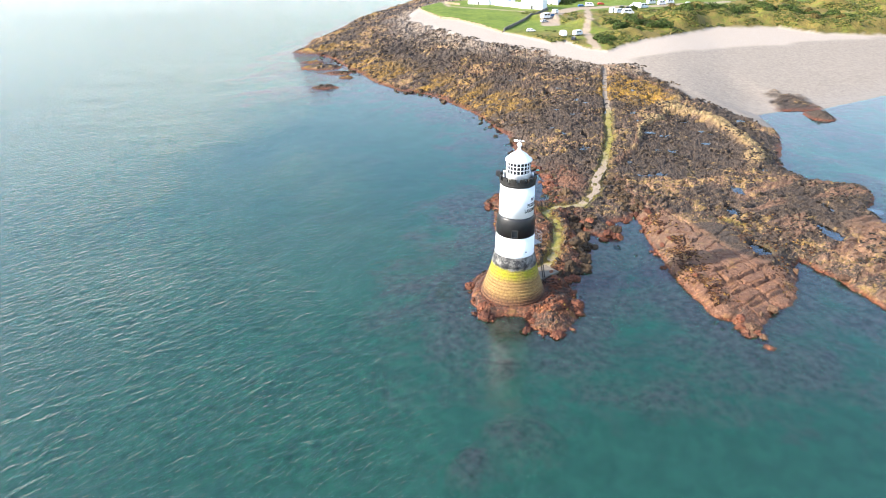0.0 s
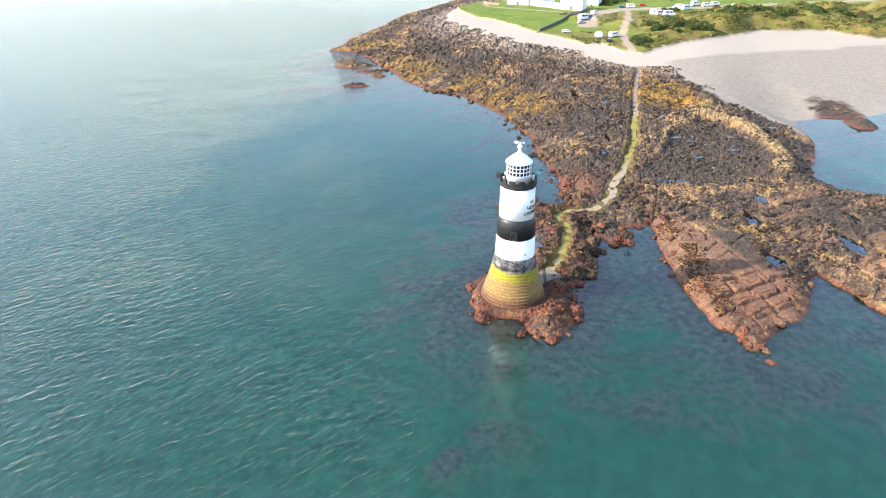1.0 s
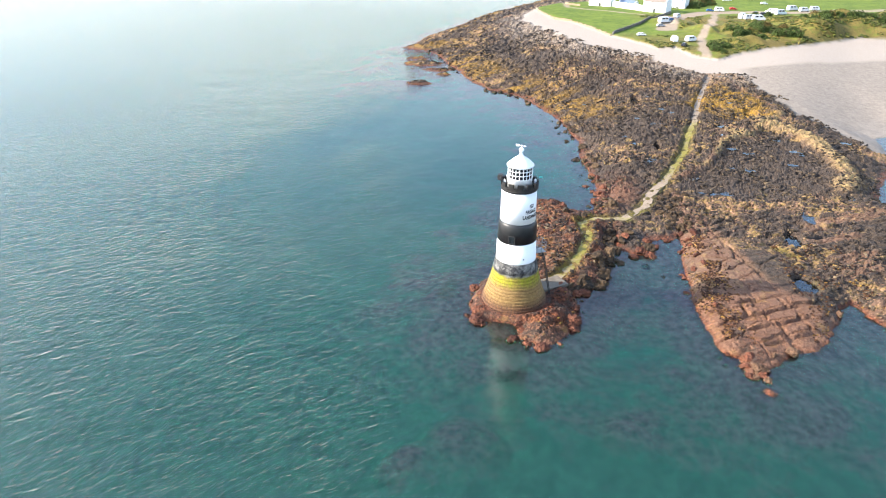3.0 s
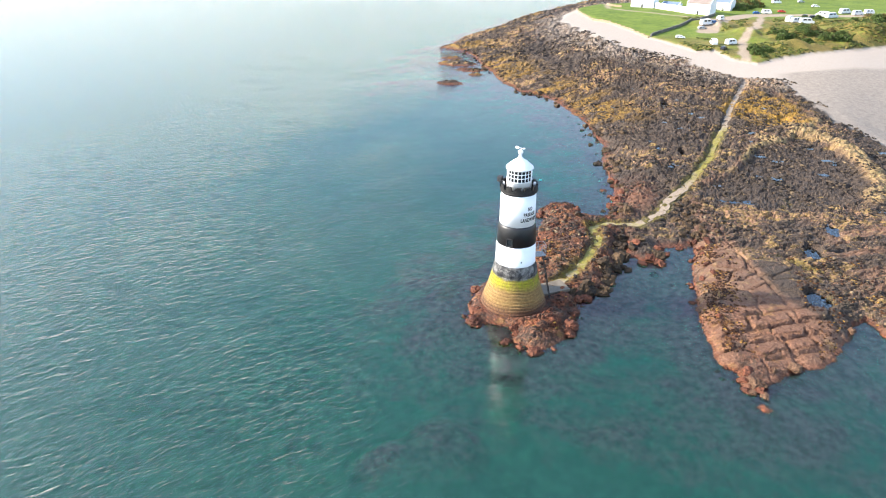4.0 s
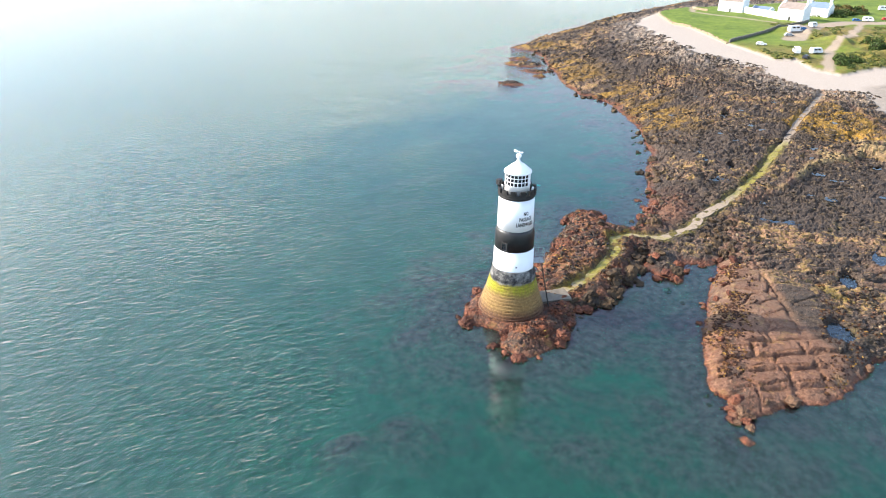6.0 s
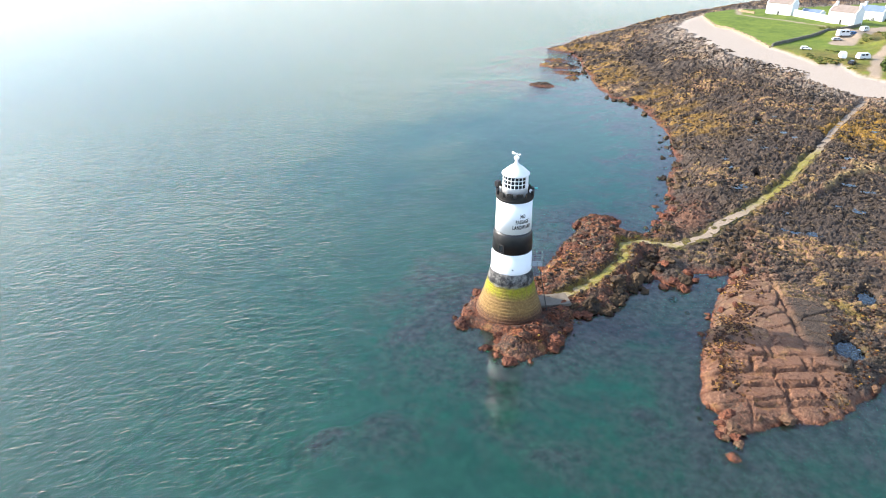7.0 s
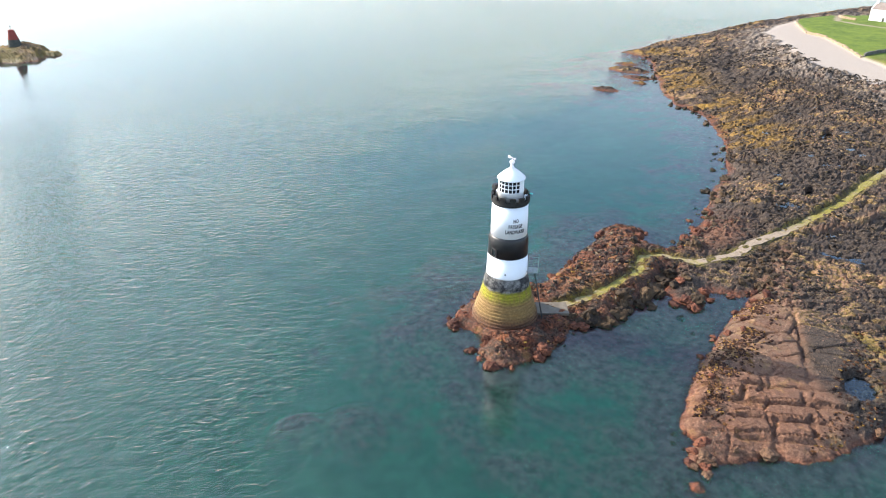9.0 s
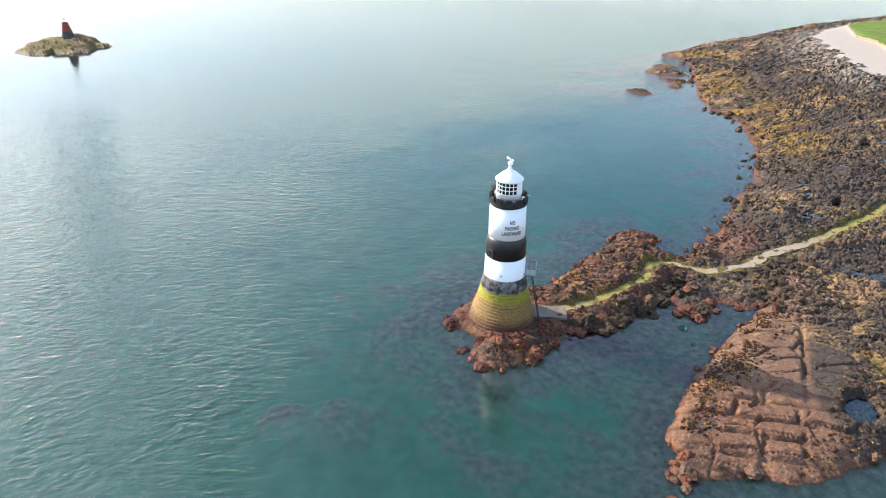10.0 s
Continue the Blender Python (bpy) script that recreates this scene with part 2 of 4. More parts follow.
def base_stone(name):
    """Stone courses of the tower's foot: black weather band, green-yellow algae, tan and then red-brown stone."""
    m = Mat(name, 0.8)
    z = m.math("ADD", m.height(), m.math("MULTIPLY", m.noise(0.6, 4.0), 0.9))
    f, g = m.noise(3.0, 6.0, 0.7), m.noise(14.0, 4.0, 0.7)
    c = m.mix(m.ramp(f, 0.35, 0.65), (0.15, 0.082, 0.022), (0.30, 0.185, 0.062))
    c = m.mix(m.ramp(z, 3.7, 2.2), c, m.mix(m.ramp(f, 0.35, 0.65), (0.04, 0.016, 0.008), (0.17, 0.075, 0.03)))
    alg = m.mix(m.ramp(f, 0.3, 0.7), (0.14, 0.14, 0.004), (0.36, 0.33, 0.006))
    c = m.mix(m.math("MULTIPLY", m.ramp(z, 5.4, 6.6), m.ramp(m.noise(1.0, 5.0, 0.7, co=m.scaled((1.6, 1.6, 0.35))), 0.35, 0.6, 0.35, 1.0)), c, alg)
    c = m.mix(m.ramp(m.math("ADD", z, g), 8.0, 8.4), c, m.mix(m.ramp(m.math("ADD", m.noise(0.9, 5.0, 0.7), m.math("MULTIPLY", g, 0.35)), 0.62, 0.84), (0.02, 0.02, 0.022), (0.24, 0.23, 0.21)))
    m.color(c)
    m.bump(m.math("ADD", f, m.math("MULTIPLY", g, 0.5)), 0.6, 0.06)
    return m.m


GROUND = ground_material()
WATER = water_material("sea_water", (0.020, 0.112, 0.070), 0.82, (0.93, 0.99, 0.985), 1.5)
POOL = water_material("pool_water", (0.03, 0.045, 0.055), 0.6, (0.85, 0.95, 0.95), 1.75, 0.04)
TOWER_BASE = base_stone("weathered_base_stone")
WHITE = plain("white_paint", (0.83, 0.83, 0.83), (0.89, 0.89, 0.885), 0.8, 0.5, bump=0.08)
BLACK = plain("black_paint", (0.008, 0.008, 0.009), (0.022, 0.021, 0.021), 0.9, 0.42, bump=0.12)
PARAPET = plain("worn_black_paint", (0.005, 0.005, 0.005), (0.04, 0.037, 0.034), 2.2, 0.6, bump=0.2)
GLASS_DARK = plain("dark_glass", (0.010, 0.012, 0.014), (0.02, 0.022, 0.026), 1.0, 0.06, bump=0)
STEEL = plain("galvanised_steel", (0.25, 0.25, 0.25), (0.42, 0.41, 0.39), 3.0, 0.45, 0.7)
DARK_METAL = plain("dark_metal", (0.03, 0.03, 0.032), (0.07, 0.065, 0.06), 3.0, 0.5, 0.4)
CYAN = plain("sea_green_paint", (0.05, 0.45, 0.4), (0.1, 0.6, 0.52), 3.0, 0.5)
CONCRETE = plain("wet_concrete", (0.10, 0.082, 0.060), (0.21, 0.175, 0.135), 0.7, 0.7, bump=0.4)
SEA_WALL = plain("sandy_wall_stone", (0.20, 0.145, 0.085), (0.36, 0.28, 0.185), 0.8, 0.85, bump=0.5)
FIELD_WALL = plain("grey_wall_stone", (0.075, 0.07, 0.06), (0.2, 0.185, 0.15), 0.9, 0.9, bump=0.5)
ROOF = plain("slate", (0.17, 0.135, 0.115), (0.27, 0.22, 0.19), 0.6, 0.7, bump=0.3)
BLUE_ROOF = plain("blue_slate", (0.10, 0.14, 0.22), (0.16, 0.21, 0.30), 0.6, 0.5)
LIME = plain("white_limewash", (0.76, 0.76, 0.75), (0.85, 0.85, 0.84), 0.5, 0.7)
RED_PAINT = plain("faded_red_paint", (0.20, 0.035, 0.025), (0.34, 0.08, 0.06), 0.8, 0.7)
BEACON_STONE = plain("dark_beacon_stone", (0.04, 0.045, 0.04), (0.11, 0.11, 0.085), 0.8, 0.8)
RUBBER = plain("tyre_rubber", (0.012, 0.012, 0.012), (0.025, 0.025, 0.025), 5.0, 0.8)
BODY = {k: plain(k + "_car_paint", a, b, 0.8, 0.25, bump=0) for k, a, b in (
    ("white", (0.74, 0.75, 0.76), (0.8, 0.8, 0.8)), ("blue", (0.02, 0.10, 0.26), (0.03, 0.13, 0.32)), ("red", (0.5, 0.03, 0.02), (0.58, 0.05, 0.03)),
    ("silver", (0.36, 0.38, 0.4), (0.44, 0.46, 0.48)), ("dark", (0.02, 0.022, 0.028), (0.035, 0.037, 0.045)))}
LEAF = plain("scrub_leaf", (0.022, 0.045, 0.010), (0.085, 0.115, 0.022), 0.9, 0.7)
LEAF_DRY = plain("bracken_leaf", (0.07, 0.055, 0.015), (0.17, 0.12, 0.035), 0.9, 0.8)
WOOD = plain("brown_bark", (0.05, 0.035, 0.022), (0.10, 0.07, 0.045), 4.0, 0.9)


def boulder_material(name, a, b, c):
    m = Mat(name, 0.75)
    m.b.inputs["Specular IOR Level"].default_value = 0.2
    f, g = m.noise(1.6, 6.0, 0.7), m.noise(8.0, 5.0, 0.7)
    k = m.mix(m.ramp(m.math("ADD", f, m.math("MULTIPLY", m.random(), 0.3)), 0.45, 0.8), a, b)
    m.color(m.mix(m.ramp(g, 0.52, 0.62), k, c))
    m.bump(m.math("ADD", f, g), 0.7, 0.12)
    return m.m


ROCK_RED = boulder_material("red_weedy_rock", (0.05, 0.018, 0.011), (0.19, 0.070, 0.038), (0.028, 0.013, 0.010))
ROCK_DARK = boulder_material("dark_weedy_rock", (0.022, 0.015, 0.010), (0.10, 0.062, 0.032), (0.012, 0.009, 0.006))
ROCK_TAN = boulder_material("tan_rock", (0.06, 0.032, 0.02), (0.17, 0.095, 0.055), (0.03, 0.02, 0.01))


# ---- mesh helpers ----
def mesh_of(name, bm, material, smooth=False):
    me = bpy.data.meshes.new(name)
    bmesh.ops.recalc_face_normals(bm, faces=bm.faces)
    bm.to_mesh(me)
    bm.free()
    me.materials.append(material)
    if smooth:
        me.polygons.foreach_set("use_smooth", [True] * len(me.polygons))
    return me


def part(name, bm, material, parent=None, label="", smooth=False):
    ob = new(name, mesh_of(name, bm, material, smooth))
    if parent:
        ob.parent = parent
    return tagged(ob, label)


def thing(name, m, label, category, group="", kind=""):
    ob = new(name)
    ob.matrix_basis = m
    return tagged(ob, label, category, group, kind)


def add_box(bm, size, m=Matrix(), bevel=0.0):
    r = bmesh.ops.create_cube(bm, size=1, matrix=m @ Matrix.Diagonal((*size, 1)))
    if bevel:
        edges = {e for v in r["verts"] for e in v.link_edges}
        bmesh.ops.bevel(bm, geom=list(edges), offset=bevel, segments=2, affect="EDGES", profile=0.6)
    return bm


def box(size, m=Matrix(), bevel=0.0):
    return add_box(bmesh.new(), size, m, bevel)


def lathe(profile, n=48, a0=0.0, a1=360.0, bm=None):
    """A turned body from (radius, height) pairs; closed all round, or an arc."""
    bm = bm or bmesh.new()
    full = abs(a1 - a0) > 359.9
    rows = []
    for i in range(n if full else n + 1):
        a = radians(a0 + (a1 - a0) * i / n)
        rows.append([bm.verts.new((r * math.cos(a), r * math.sin(a), z)) for r, z in profile])
    for i in range(n):
        p, q = rows[i], rows[(i + 1) % len(rows)]
        for j in range(len(profile) - 1):
            bm.faces.new((p[j], q[j], q[j + 1], p[j + 1]))
    bmesh.ops.remove_doubles(bm, verts=bm.verts, dist=0.0005)
    return bm


def rod(bm, a, b, r, n=6):
    a, b = Vector(a), Vector(b)
    m = Matrix.Translation((a + b) / 2) @ (b - a).to_track_quat("Z", "Y").to_matrix().to_4x4()
    bmesh.ops.create_cone(bm, cap_ends=True, segments=n, radius1=r, radius2=r, depth=(b - a).length, matrix=m)
    return bm


# ---- fields over the plan ----
def lattice(ix, iy, seed):
    h = (ix.astype(np.int64) * 374761393 + iy.astype(np.int64) * 668265263 + seed * 1274126177) & 0x7FFFFFFF
    h = ((h ^ (h >> 13)) * 1274126177) & 0x7FFFFFFF
    return ((h ^ (h >> 16)) & 0xFFFF) / 65535.0


def vnoise(x, y, seed=0):
    ix, iy = np.floor(x), np.floor(y)
    fx, fy = x - ix, y - iy
    fx, fy = fx * fx * (3 - 2 * fx), fy * fy * (3 - 2 * fy)
    a, b = lattice(ix, iy, seed), lattice(ix + 1, iy, seed)
    c, d = lattice(ix, iy + 1, seed), lattice(ix + 1, iy + 1, seed)
    return (a + (b - a) * fx) * (1 - fy) + (c + (d - c) * fx) * fy


def fbm(x, y, octaves=4, seed=0):
    total, amp, norm = 0.0, 1.0, 0.0
    for k in range(octaves):
        total, norm = total + amp * vnoise(x * 2 ** k, y * 2 ** k, seed + 17 * k), norm + amp
        amp *= 0.55
    return total / norm - 0.5


def cells(x, y, seed=0):
    """Distance to the nearest and second cell centre, and the nearest one's own number."""
    ix, iy = np.floor(x), np.floor(y)
    f1, f2, own = np.full(x.shape, 9.0), np.full(x.shape, 9.0), np.zeros(x.shape)
    for dx in (-1, 0, 1):
        for dy in (-1, 0, 1):
            cx, cy = ix + dx, iy + dy
            px, py = cx + 0.1 + 0.8 * lattice(cx, cy, seed), cy + 0.1 + 0.8 * lattice(cx, cy, seed + 5)
            d = np.hypot(px - x, py - y)
            near = d < f1
            f2 = np.where(near, f1, np.minimum(f2, d))
            own = np.where(near, lattice(cx, cy, seed + 9), own)
            f1 = np.where(near, d, f1)
    return f1, f2, own


def inside_distance(poly, x, y):
    """Signed distance to a closed outline, positive inside."""
    d, inside = np.full(x.shape, 1e9), np.zeros(x.shape, bool)
    n = len(poly)
    for i in range(n):
        (ax, ay), (bx, by) = poly[i], poly[(i + 1) % n]
        ex, ey = bx - ax, by - ay
        t = np.clip(((x - ax) * ex + (y - ay) * ey) / (ex * ex + ey * ey), 0, 1)
        d = np.minimum(d, np.hypot(x - ax - t * ex, y - ay - t * ey))
        if ey:
            inside ^= ((ay > y) != (by > y)) & (x < ax + (y - ay) / ey * ex)
    return np.where(inside, d, -d)


def line_distance(points, x, y):
    d, w = np.full(x.shape, 1e9), np.zeros(x.shape)
    for i in range(len(points) - 1):
        (ax, ay), (bx, by) = points[i][:2], points[i + 1][:2]
        ex, ey = bx - ax, by - ay
        t = np.clip(((x - ax) * ex + (y - ay) * ey) / (ex * ex + ey * ey), 0, 1)
        e = np.hypot(x - ax - t * ex, y - ay - t * ey)
        w = np.where(e < d, i + t, w)
        d = np.minimum(d, e)
    return d, w


def step(lo, hi, v):
    t = np.clip((v - lo) / (hi - lo), 0, 1)
    return t * t * (3 - 2 * t)


# outlines in the plan, metres
MAINLAND = [(1500, 1700), (300, 1100), (40, 800), (-26, 645), (-50, 558), (-64, 508), (-72, 440), (-80, 400), (-80, 370), (-84, 355), (-68, 348),
            (-57, 334), (-45, 306), (-38, 294), (-28, 272), (-18, 259), (-7, 253), (0, 242), (10, 224), (15, 212), (17, 203), (20, 195), (21, 181),
            (23, 172), (25, 164), (26, 154), (26, 144), (25, 136), (30, 128), (30, 122), (33, 120), (37, 120), (38, 122), (37, 127), (42, 129), (44, 133)]
PLATFORM = [(43.9, 131), (43.5, 125), (43, 118), (43, 110), (43.7, 99), (44.6, 93), (46, 89), (48, 88), (48, 85), (48.8, 83), (51, 85), (54, 87.5), (56, 90.5),
            (60, 92.8), (63.5, 97), (66, 102), (68, 107), (70, 109), (72.6, 102.6), (74.5, 96.4), (76, 91), (84, 84), (96, 92), (101, 110), (97, 125), (98.4, 133),
            (105, 141), (106.6, 148.7), (101, 151), (94.6, 153), (92, 162), (99, 176), (108, 199)]
BAY = [(110, 217), (121, 222), (133, 222), (172, 244), (300, 300), (600, 345), (1500, 500)]
COAST = MAINLAND + PLATFORM + BAY
LIGHT_ROCK = [(28, 138), (19.4, 138.4), (17.2, 143.7), (12, 143.5), (9.4, 139.7), (11.4, 136), (11, 127), (11.8, 121), (12, 111), (5.2, 102), (4.6, 95), (6, 89.4),
              (9.6, 90), (12, 90.3), (14, 88), (14, 85.4), (18, 84.5), (20.5, 86.5), (22.5, 89), (23.6, 94), (23.4, 98), (22.8, 102.5), (25, 105), (27.7, 107),
              (27.6, 111), (28.7, 115), (29.1, 120), (28, 125), (29, 129), (32, 132)]
ROCK_EDGE = [(300, 810), (120, 606), (64, 524), (20, 482), (-6, 466), (-17, 440), (-22, 412), (-19, 381), (-2, 345), (11, 323), (20, 306), (32, 298), (46, 290), (52, 277), (56, 270), (63, 262.5), (68, 265), (80, 265.5), (82, 248), (86, 236),
             (90, 226), (94.5, 215.5), (98, 204), (104, 196), (130, 190), (140, 60), (-600, 60), (-600, 1400), (300, 1400)]
GRASS = [(-16, 436), (-13, 420), (-1, 387), (8.5, 378), (30, 333), (43, 314), (50, 303.5), (57, 305), (64, 293), (73, 287), (84, 300), (91, 305), (108, 317), (140, 342), (178, 350),
         (194, 340), (229, 341), (600, 430), (1500, 600), (1500, 1600), (300, 800), (120, 600), (60, 520), (20, 478), (-4, 462)]
ISLETS = [(130.5, 215, 4.5, 6.5), (-50, 267, 5.5, 3.6), (-60, 311, 10, 6), (-50, 297, 7, 4.5), (-44, 287, 3, 2.4), (50.7, 80.3, 1.3, 0.9), (-67, 325, 6, 3.5), (-420, 150, 7, 4)]
SCARP = [(40, 157), (49, 163.5), (55.5, 172.5), (59, 183), (61, 190), (69, 197), (77.5, 209), (84, 221), (70, 262), (40, 280), (10, 230), (28, 180)]
BASIN = [(44, 158), (52, 163), (58, 172), (60, 183), (62, 190), (70, 196), (78, 206), (84, 198), (86, 180), (82, 165), (70, 154), (54, 152)]
RIDGE = [(74, 208), (81, 203), (86.5, 194), (88.5, 182), (88.5, 170), (84, 163)]
BED_EDGES = (61.6, 58.0, 54.9, 51.5, 48.6)
JOINTS = [[(52.7, 108.3), (52.4, 105.5), (53.1, 102.8)], [(55.4, 97.0), (56.0, 94.0), (57.0, 91.4)], [(57.0, 104.2), (57.8, 102.0)], [(47.7, 140.6), (51.1, 125.9), (55.1, 114.1), (57.3, 106.9)], [(50.2, 100.6), (51.0, 96.8)], [(59.0, 100.4), (60.2, 97.2)]]
WEED_LINE = [(42.1, 116.8), (45.7, 108.2), (47.3, 98.2), (48.9, 91.8), (50.1, 87.0)]
SUNKEN = [(16, 78, 4), (10, 63, 7), (4, 58, 5), (43.5, 78, 5), (39, 84, 5), (31, 70, 6), (51, 77, 4), (40, 95, 4), (39.5, 106, 4), (4, 86, 4), (58, 86, 4), (2, 92, 3)]
PATH_LINE = [(19.0, 104.6), (21.9, 110.5), (24.6, 124.1), (22.6, 130.0), (25.5, 133.5), (32.0, 134.9), (37.2, 143.0), (38.1, 149.0), (42.8, 159.8), (45.8, 169.9), (49.2, 180.2),
             (52.2, 196.7), (54.7, 206.1), (57.8, 226.1), (65.7, 261.0)]
PATH_Z = [1.42, 1.5, 1.5, 1.5, 1.4, 1.3, 1.6, 1.8, 2.2, 2.6, 3.3, 4.5, 5.1, 6.2, 8.3]
POOLS = [(63, 111.5, 2.4, 4.0, 1.0), (65.7, 131, 1.6, 3.5, 1.15), (71.7, 142.5, 1.3, 3.6, 1.45), (81.6, 120, 2.0, 5.0, 1.0), (37.5, 227, 1.6, 4.5, 5.9), (53.9, 205.8, 2.2, 2.2, 4.75), (53.9, 187.9, 1.7, 1.7, 3.5),
         (63, 219, 1.8, 3.2, 5.6), (72.5, 215.5, 2.2, 4.0, 5.4), (31.5, 254, 2.4, 1.6, 7.6), (74, 242, 4.0, 2.0, 6.9), (42.1, 182.1, 0.9, 3.0, 3.1), (97, 131, 2.5, 1.5, 0.8), (88, 133, 1.5, 3.0, 1.1)]
DIRT_LINES = [[(57, 352), (60, 375), (66, 395), (82, 418), (105, 425), (135, 428), (170, 440), (260, 470)], [(68, 288), (69, 305), (70, 325), (78, 350), (84, 385), (90, 418)]]
DRIVE = [(-2, 470), (4, 436), (14, 428), (30, 420), (46, 408), (58, 402)]
RISE_Y, RISE_Z = (0, 130, 165, 200, 226, 260, 311, 425, 900), (0.9, 1.1, 2, 4.5, 6, 8, 12, 13.5, 18)


def fields(x, y):
    """Height of the ground and its cover, over the plan."""
    wob = 1.5 * fbm(x / 5, y / 5, 4, 3) + 0.9 * fbm(x / 1.4, y / 1.4, 3, 8)
    d = np.maximum(inside_distance(COAST, x, y), inside_distance(LIGHT_ROCK, x, y))
    for cx, cy, rx, ry in ISLETS:
        d = np.maximum(d, (1 - np.hypot((x - cx) / rx, (y - cy) / ry)) * min(rx, ry))
    far_islet = 1 - (np.abs((x + 335) / 27) ** 1.4 + np.abs((y - 143) / 25) ** 1.4)
    d = np.maximum(d, far_islet * 14 + 15 * fbm(x / 10, y / 7, 4, 7) * (far_islet > -0.6))
    d = d + wob * np.where(y < 400, 1, 2)
    rocky = step(-0.9, 0.9, inside_distance(ROCK_EDGE, x, y) + 9 * fbm(x / 8, y / 8, 5, 12))
    rocky = np.maximum(rocky, step(1.2, 0.8, np.minimum(np.hypot((x - 129) / 8, (y - 226) / 17), np.hypot((x - 130) / 10, (y - 214) / 13)) + 0.8 * fbm(x / 4, y / 4, 3, 4)))
    grass_d = inside_distance(GRASS, x, y) + 4.5 * fbm(x / 6, y / 6, 4, 21) * step(30, 50, x)
    grassy = step(-0.5, 0.5, grass_d)
    base = np.interp(y, RISE_Y, RISE_Z)
    # the bay's beach slopes from the waterline, not with the rocks
    reef = inside_distance(ROCK_EDGE, x, y)
    base = base * step(6, -6, reef) + np.minimum(base, 0.5 + 0.2 * np.maximum(d, 0)) * step(-6, 6, reef)
    light_d = inside_distance(LIGHT_ROCK, x, y)
    base = base + 1.1 * step(-2, 2, light_d) * step(100, 112, y) + (x < -290) * step(0.0, 0.7, far_islet) * (1.6 + 6.5 * np.abs(fbm(x / 10, y / 8, 4, 9)) - 0.06 * np.abs(y - 150))
    scarp_d = inside_distance(SCARP, x, y) + 2.5 * fbm(x / 5, y / 5, 3, 23)
    ridge_d = line_distance(RIDGE, x, y)[0] + 3.0 * fbm(x / 4, y / 4, 3, 27)
    basin = step(-1.5, 1.5, inside_distance(BASIN, x, y) + 2.5 * fbm(x / 5, y / 5, 3, 23)) * step(-3, 3, ridge_d - 4)
    base = base + 0.75 * step(-0.6, 0.9, scarp_d) - 0.45 * basin + 1.3 * step(4.5, 1.0, ridge_d)
    beach = 0.12 * np.maximum(d, 0)
    east = step(75, 110, x - 0.2 * (y - 200)) * step(195, 230, y)
    base = base * (1 - east) + np.minimum(base, beach) * east
    # blocky beds of rock, in two sizes, along the grain of the shore
    c, s = math.cos(radians(61)), math.sin(radians(61))
    gx, gy = x * c - y * s, x * s + y * c
    gx2, gy2 = gx + 1.8 * fbm(x / 7, y / 7, 3, 31), gy + 1.8 * fbm(x / 7, y / 7, 3, 37)
    far = 1.0 + 0.5 * step(190, 300, y)
    a1, a2, own = cells(gx2 / 2.4, gy2 / 5.0, 41)
    b1, b2, own2 = cells(gx2 / 1.05, gy2 / 1.9, 47)
    crack = np.exp(-((a2 - a1) / 0.11) ** 2) * 0.5 + np.exp(-((b2 - b1) / 0.15) ** 2) * 0.32
    tilt = (gx2 / 3.1 - np.floor(gx2 / 3.1))
    blocks = (own - 0.5) * 0.7 + (own2 - 0.5) * 0.75 + (0.5 - tilt) * 0.4 - crack + 1.6 * fbm(x / 13, y / 13, 4, 51)
    # big level beds of the platform, split by deep joints along and across
    px, py = x * 0.86 + y * 0.51 + 1.0 * fbm(x / 5, y / 5, 3, 33), y * 0.86 - x * 0.51 + 0.9 * fbm(x / 4, y / 4, 3, 35)
    c1, c2, own3 = cells(px / 6.0, py / 2.9, 43)
    e1, e2, own4 = cells(px / 2.3, py / 1.1, 45)
    tier, joint = 0.0, 0.0
    for edge in BED_EDGES:
        tier = tier + step(0.25, -0.25, py - edge)
        joint = joint + np.exp(-((py - edge) / 0.32) ** 2) * step(0.25, 0.5, vnoise(px / 3.0, py / 9.0, 63))
    for pts in JOINTS:
        joint = joint + np.exp(-((line_distance(pts, x, y)[0] + 0.5 * fbm(x / 1.2, y / 1.2, 2, 65)) / 0.34) ** 2)
    slabs = (own3 - 0.5) * 0.5 + (own4 - 0.5) * 0.14 - 0.55 * np.exp(-((c2 - c1) / 0.07) ** 2) - 0.06 * np.exp(-((e2 - e1) / 0.1) ** 2) + 0.4 * fbm(x / 9, y / 9, 3, 55) - 0.30 * (tier - 2) - 0.85 * np.minimum(joint, 1)
    smooth_bed = step(2.0, -2.0, np.hypot((x - 53) / 1.0, (y - 108) / 0.55) - 8.5)
    slabs = slabs * (1 - 0.6 * smooth_bed)
    bedded = step(3, -3, x - (50 + (150 - y) * 0.36)) * step(135, 118, y) * step(40, 42, x)
    blocks = blocks * (1 - bedded) + slabs * bedded
    amp = 0.8 * far * (1 - 0.2 * basin) * (1 + 0.5 * step(-2, 2, light_d) * step(100, 94, y))
    base = base + 0.7 * step(-1, 3, light_d) * step(95, 90, y)
    shelf = 1 - np.exp(-np.maximum(d, 0) / 1.6)
    base = base + 0.55 * step(150, 130, y) * step(40, 44, x)
    rock = base * (1 - np.exp(-np.maximum(d, 0) / (1.1 + 2.1 * step(150, 220, y)))) + blocks * amp * shelf + 0.35 * shelf
    plainz = base * (1 - np.exp(-np.maximum(d, 0) / 7.0)) + 0.15 * fbm(x / 3, y / 3, 4, 61)
    z = rock * rocky + plainz * (1 - rocky)
    # turf on its bank, dunes to the east
    dune = step(66, 96, x + 0.35 * (y - 300)) * step(0.0, 9, grass_d) * step(400, 372, y - 0.25 * np.maximum(x - 110, 0))
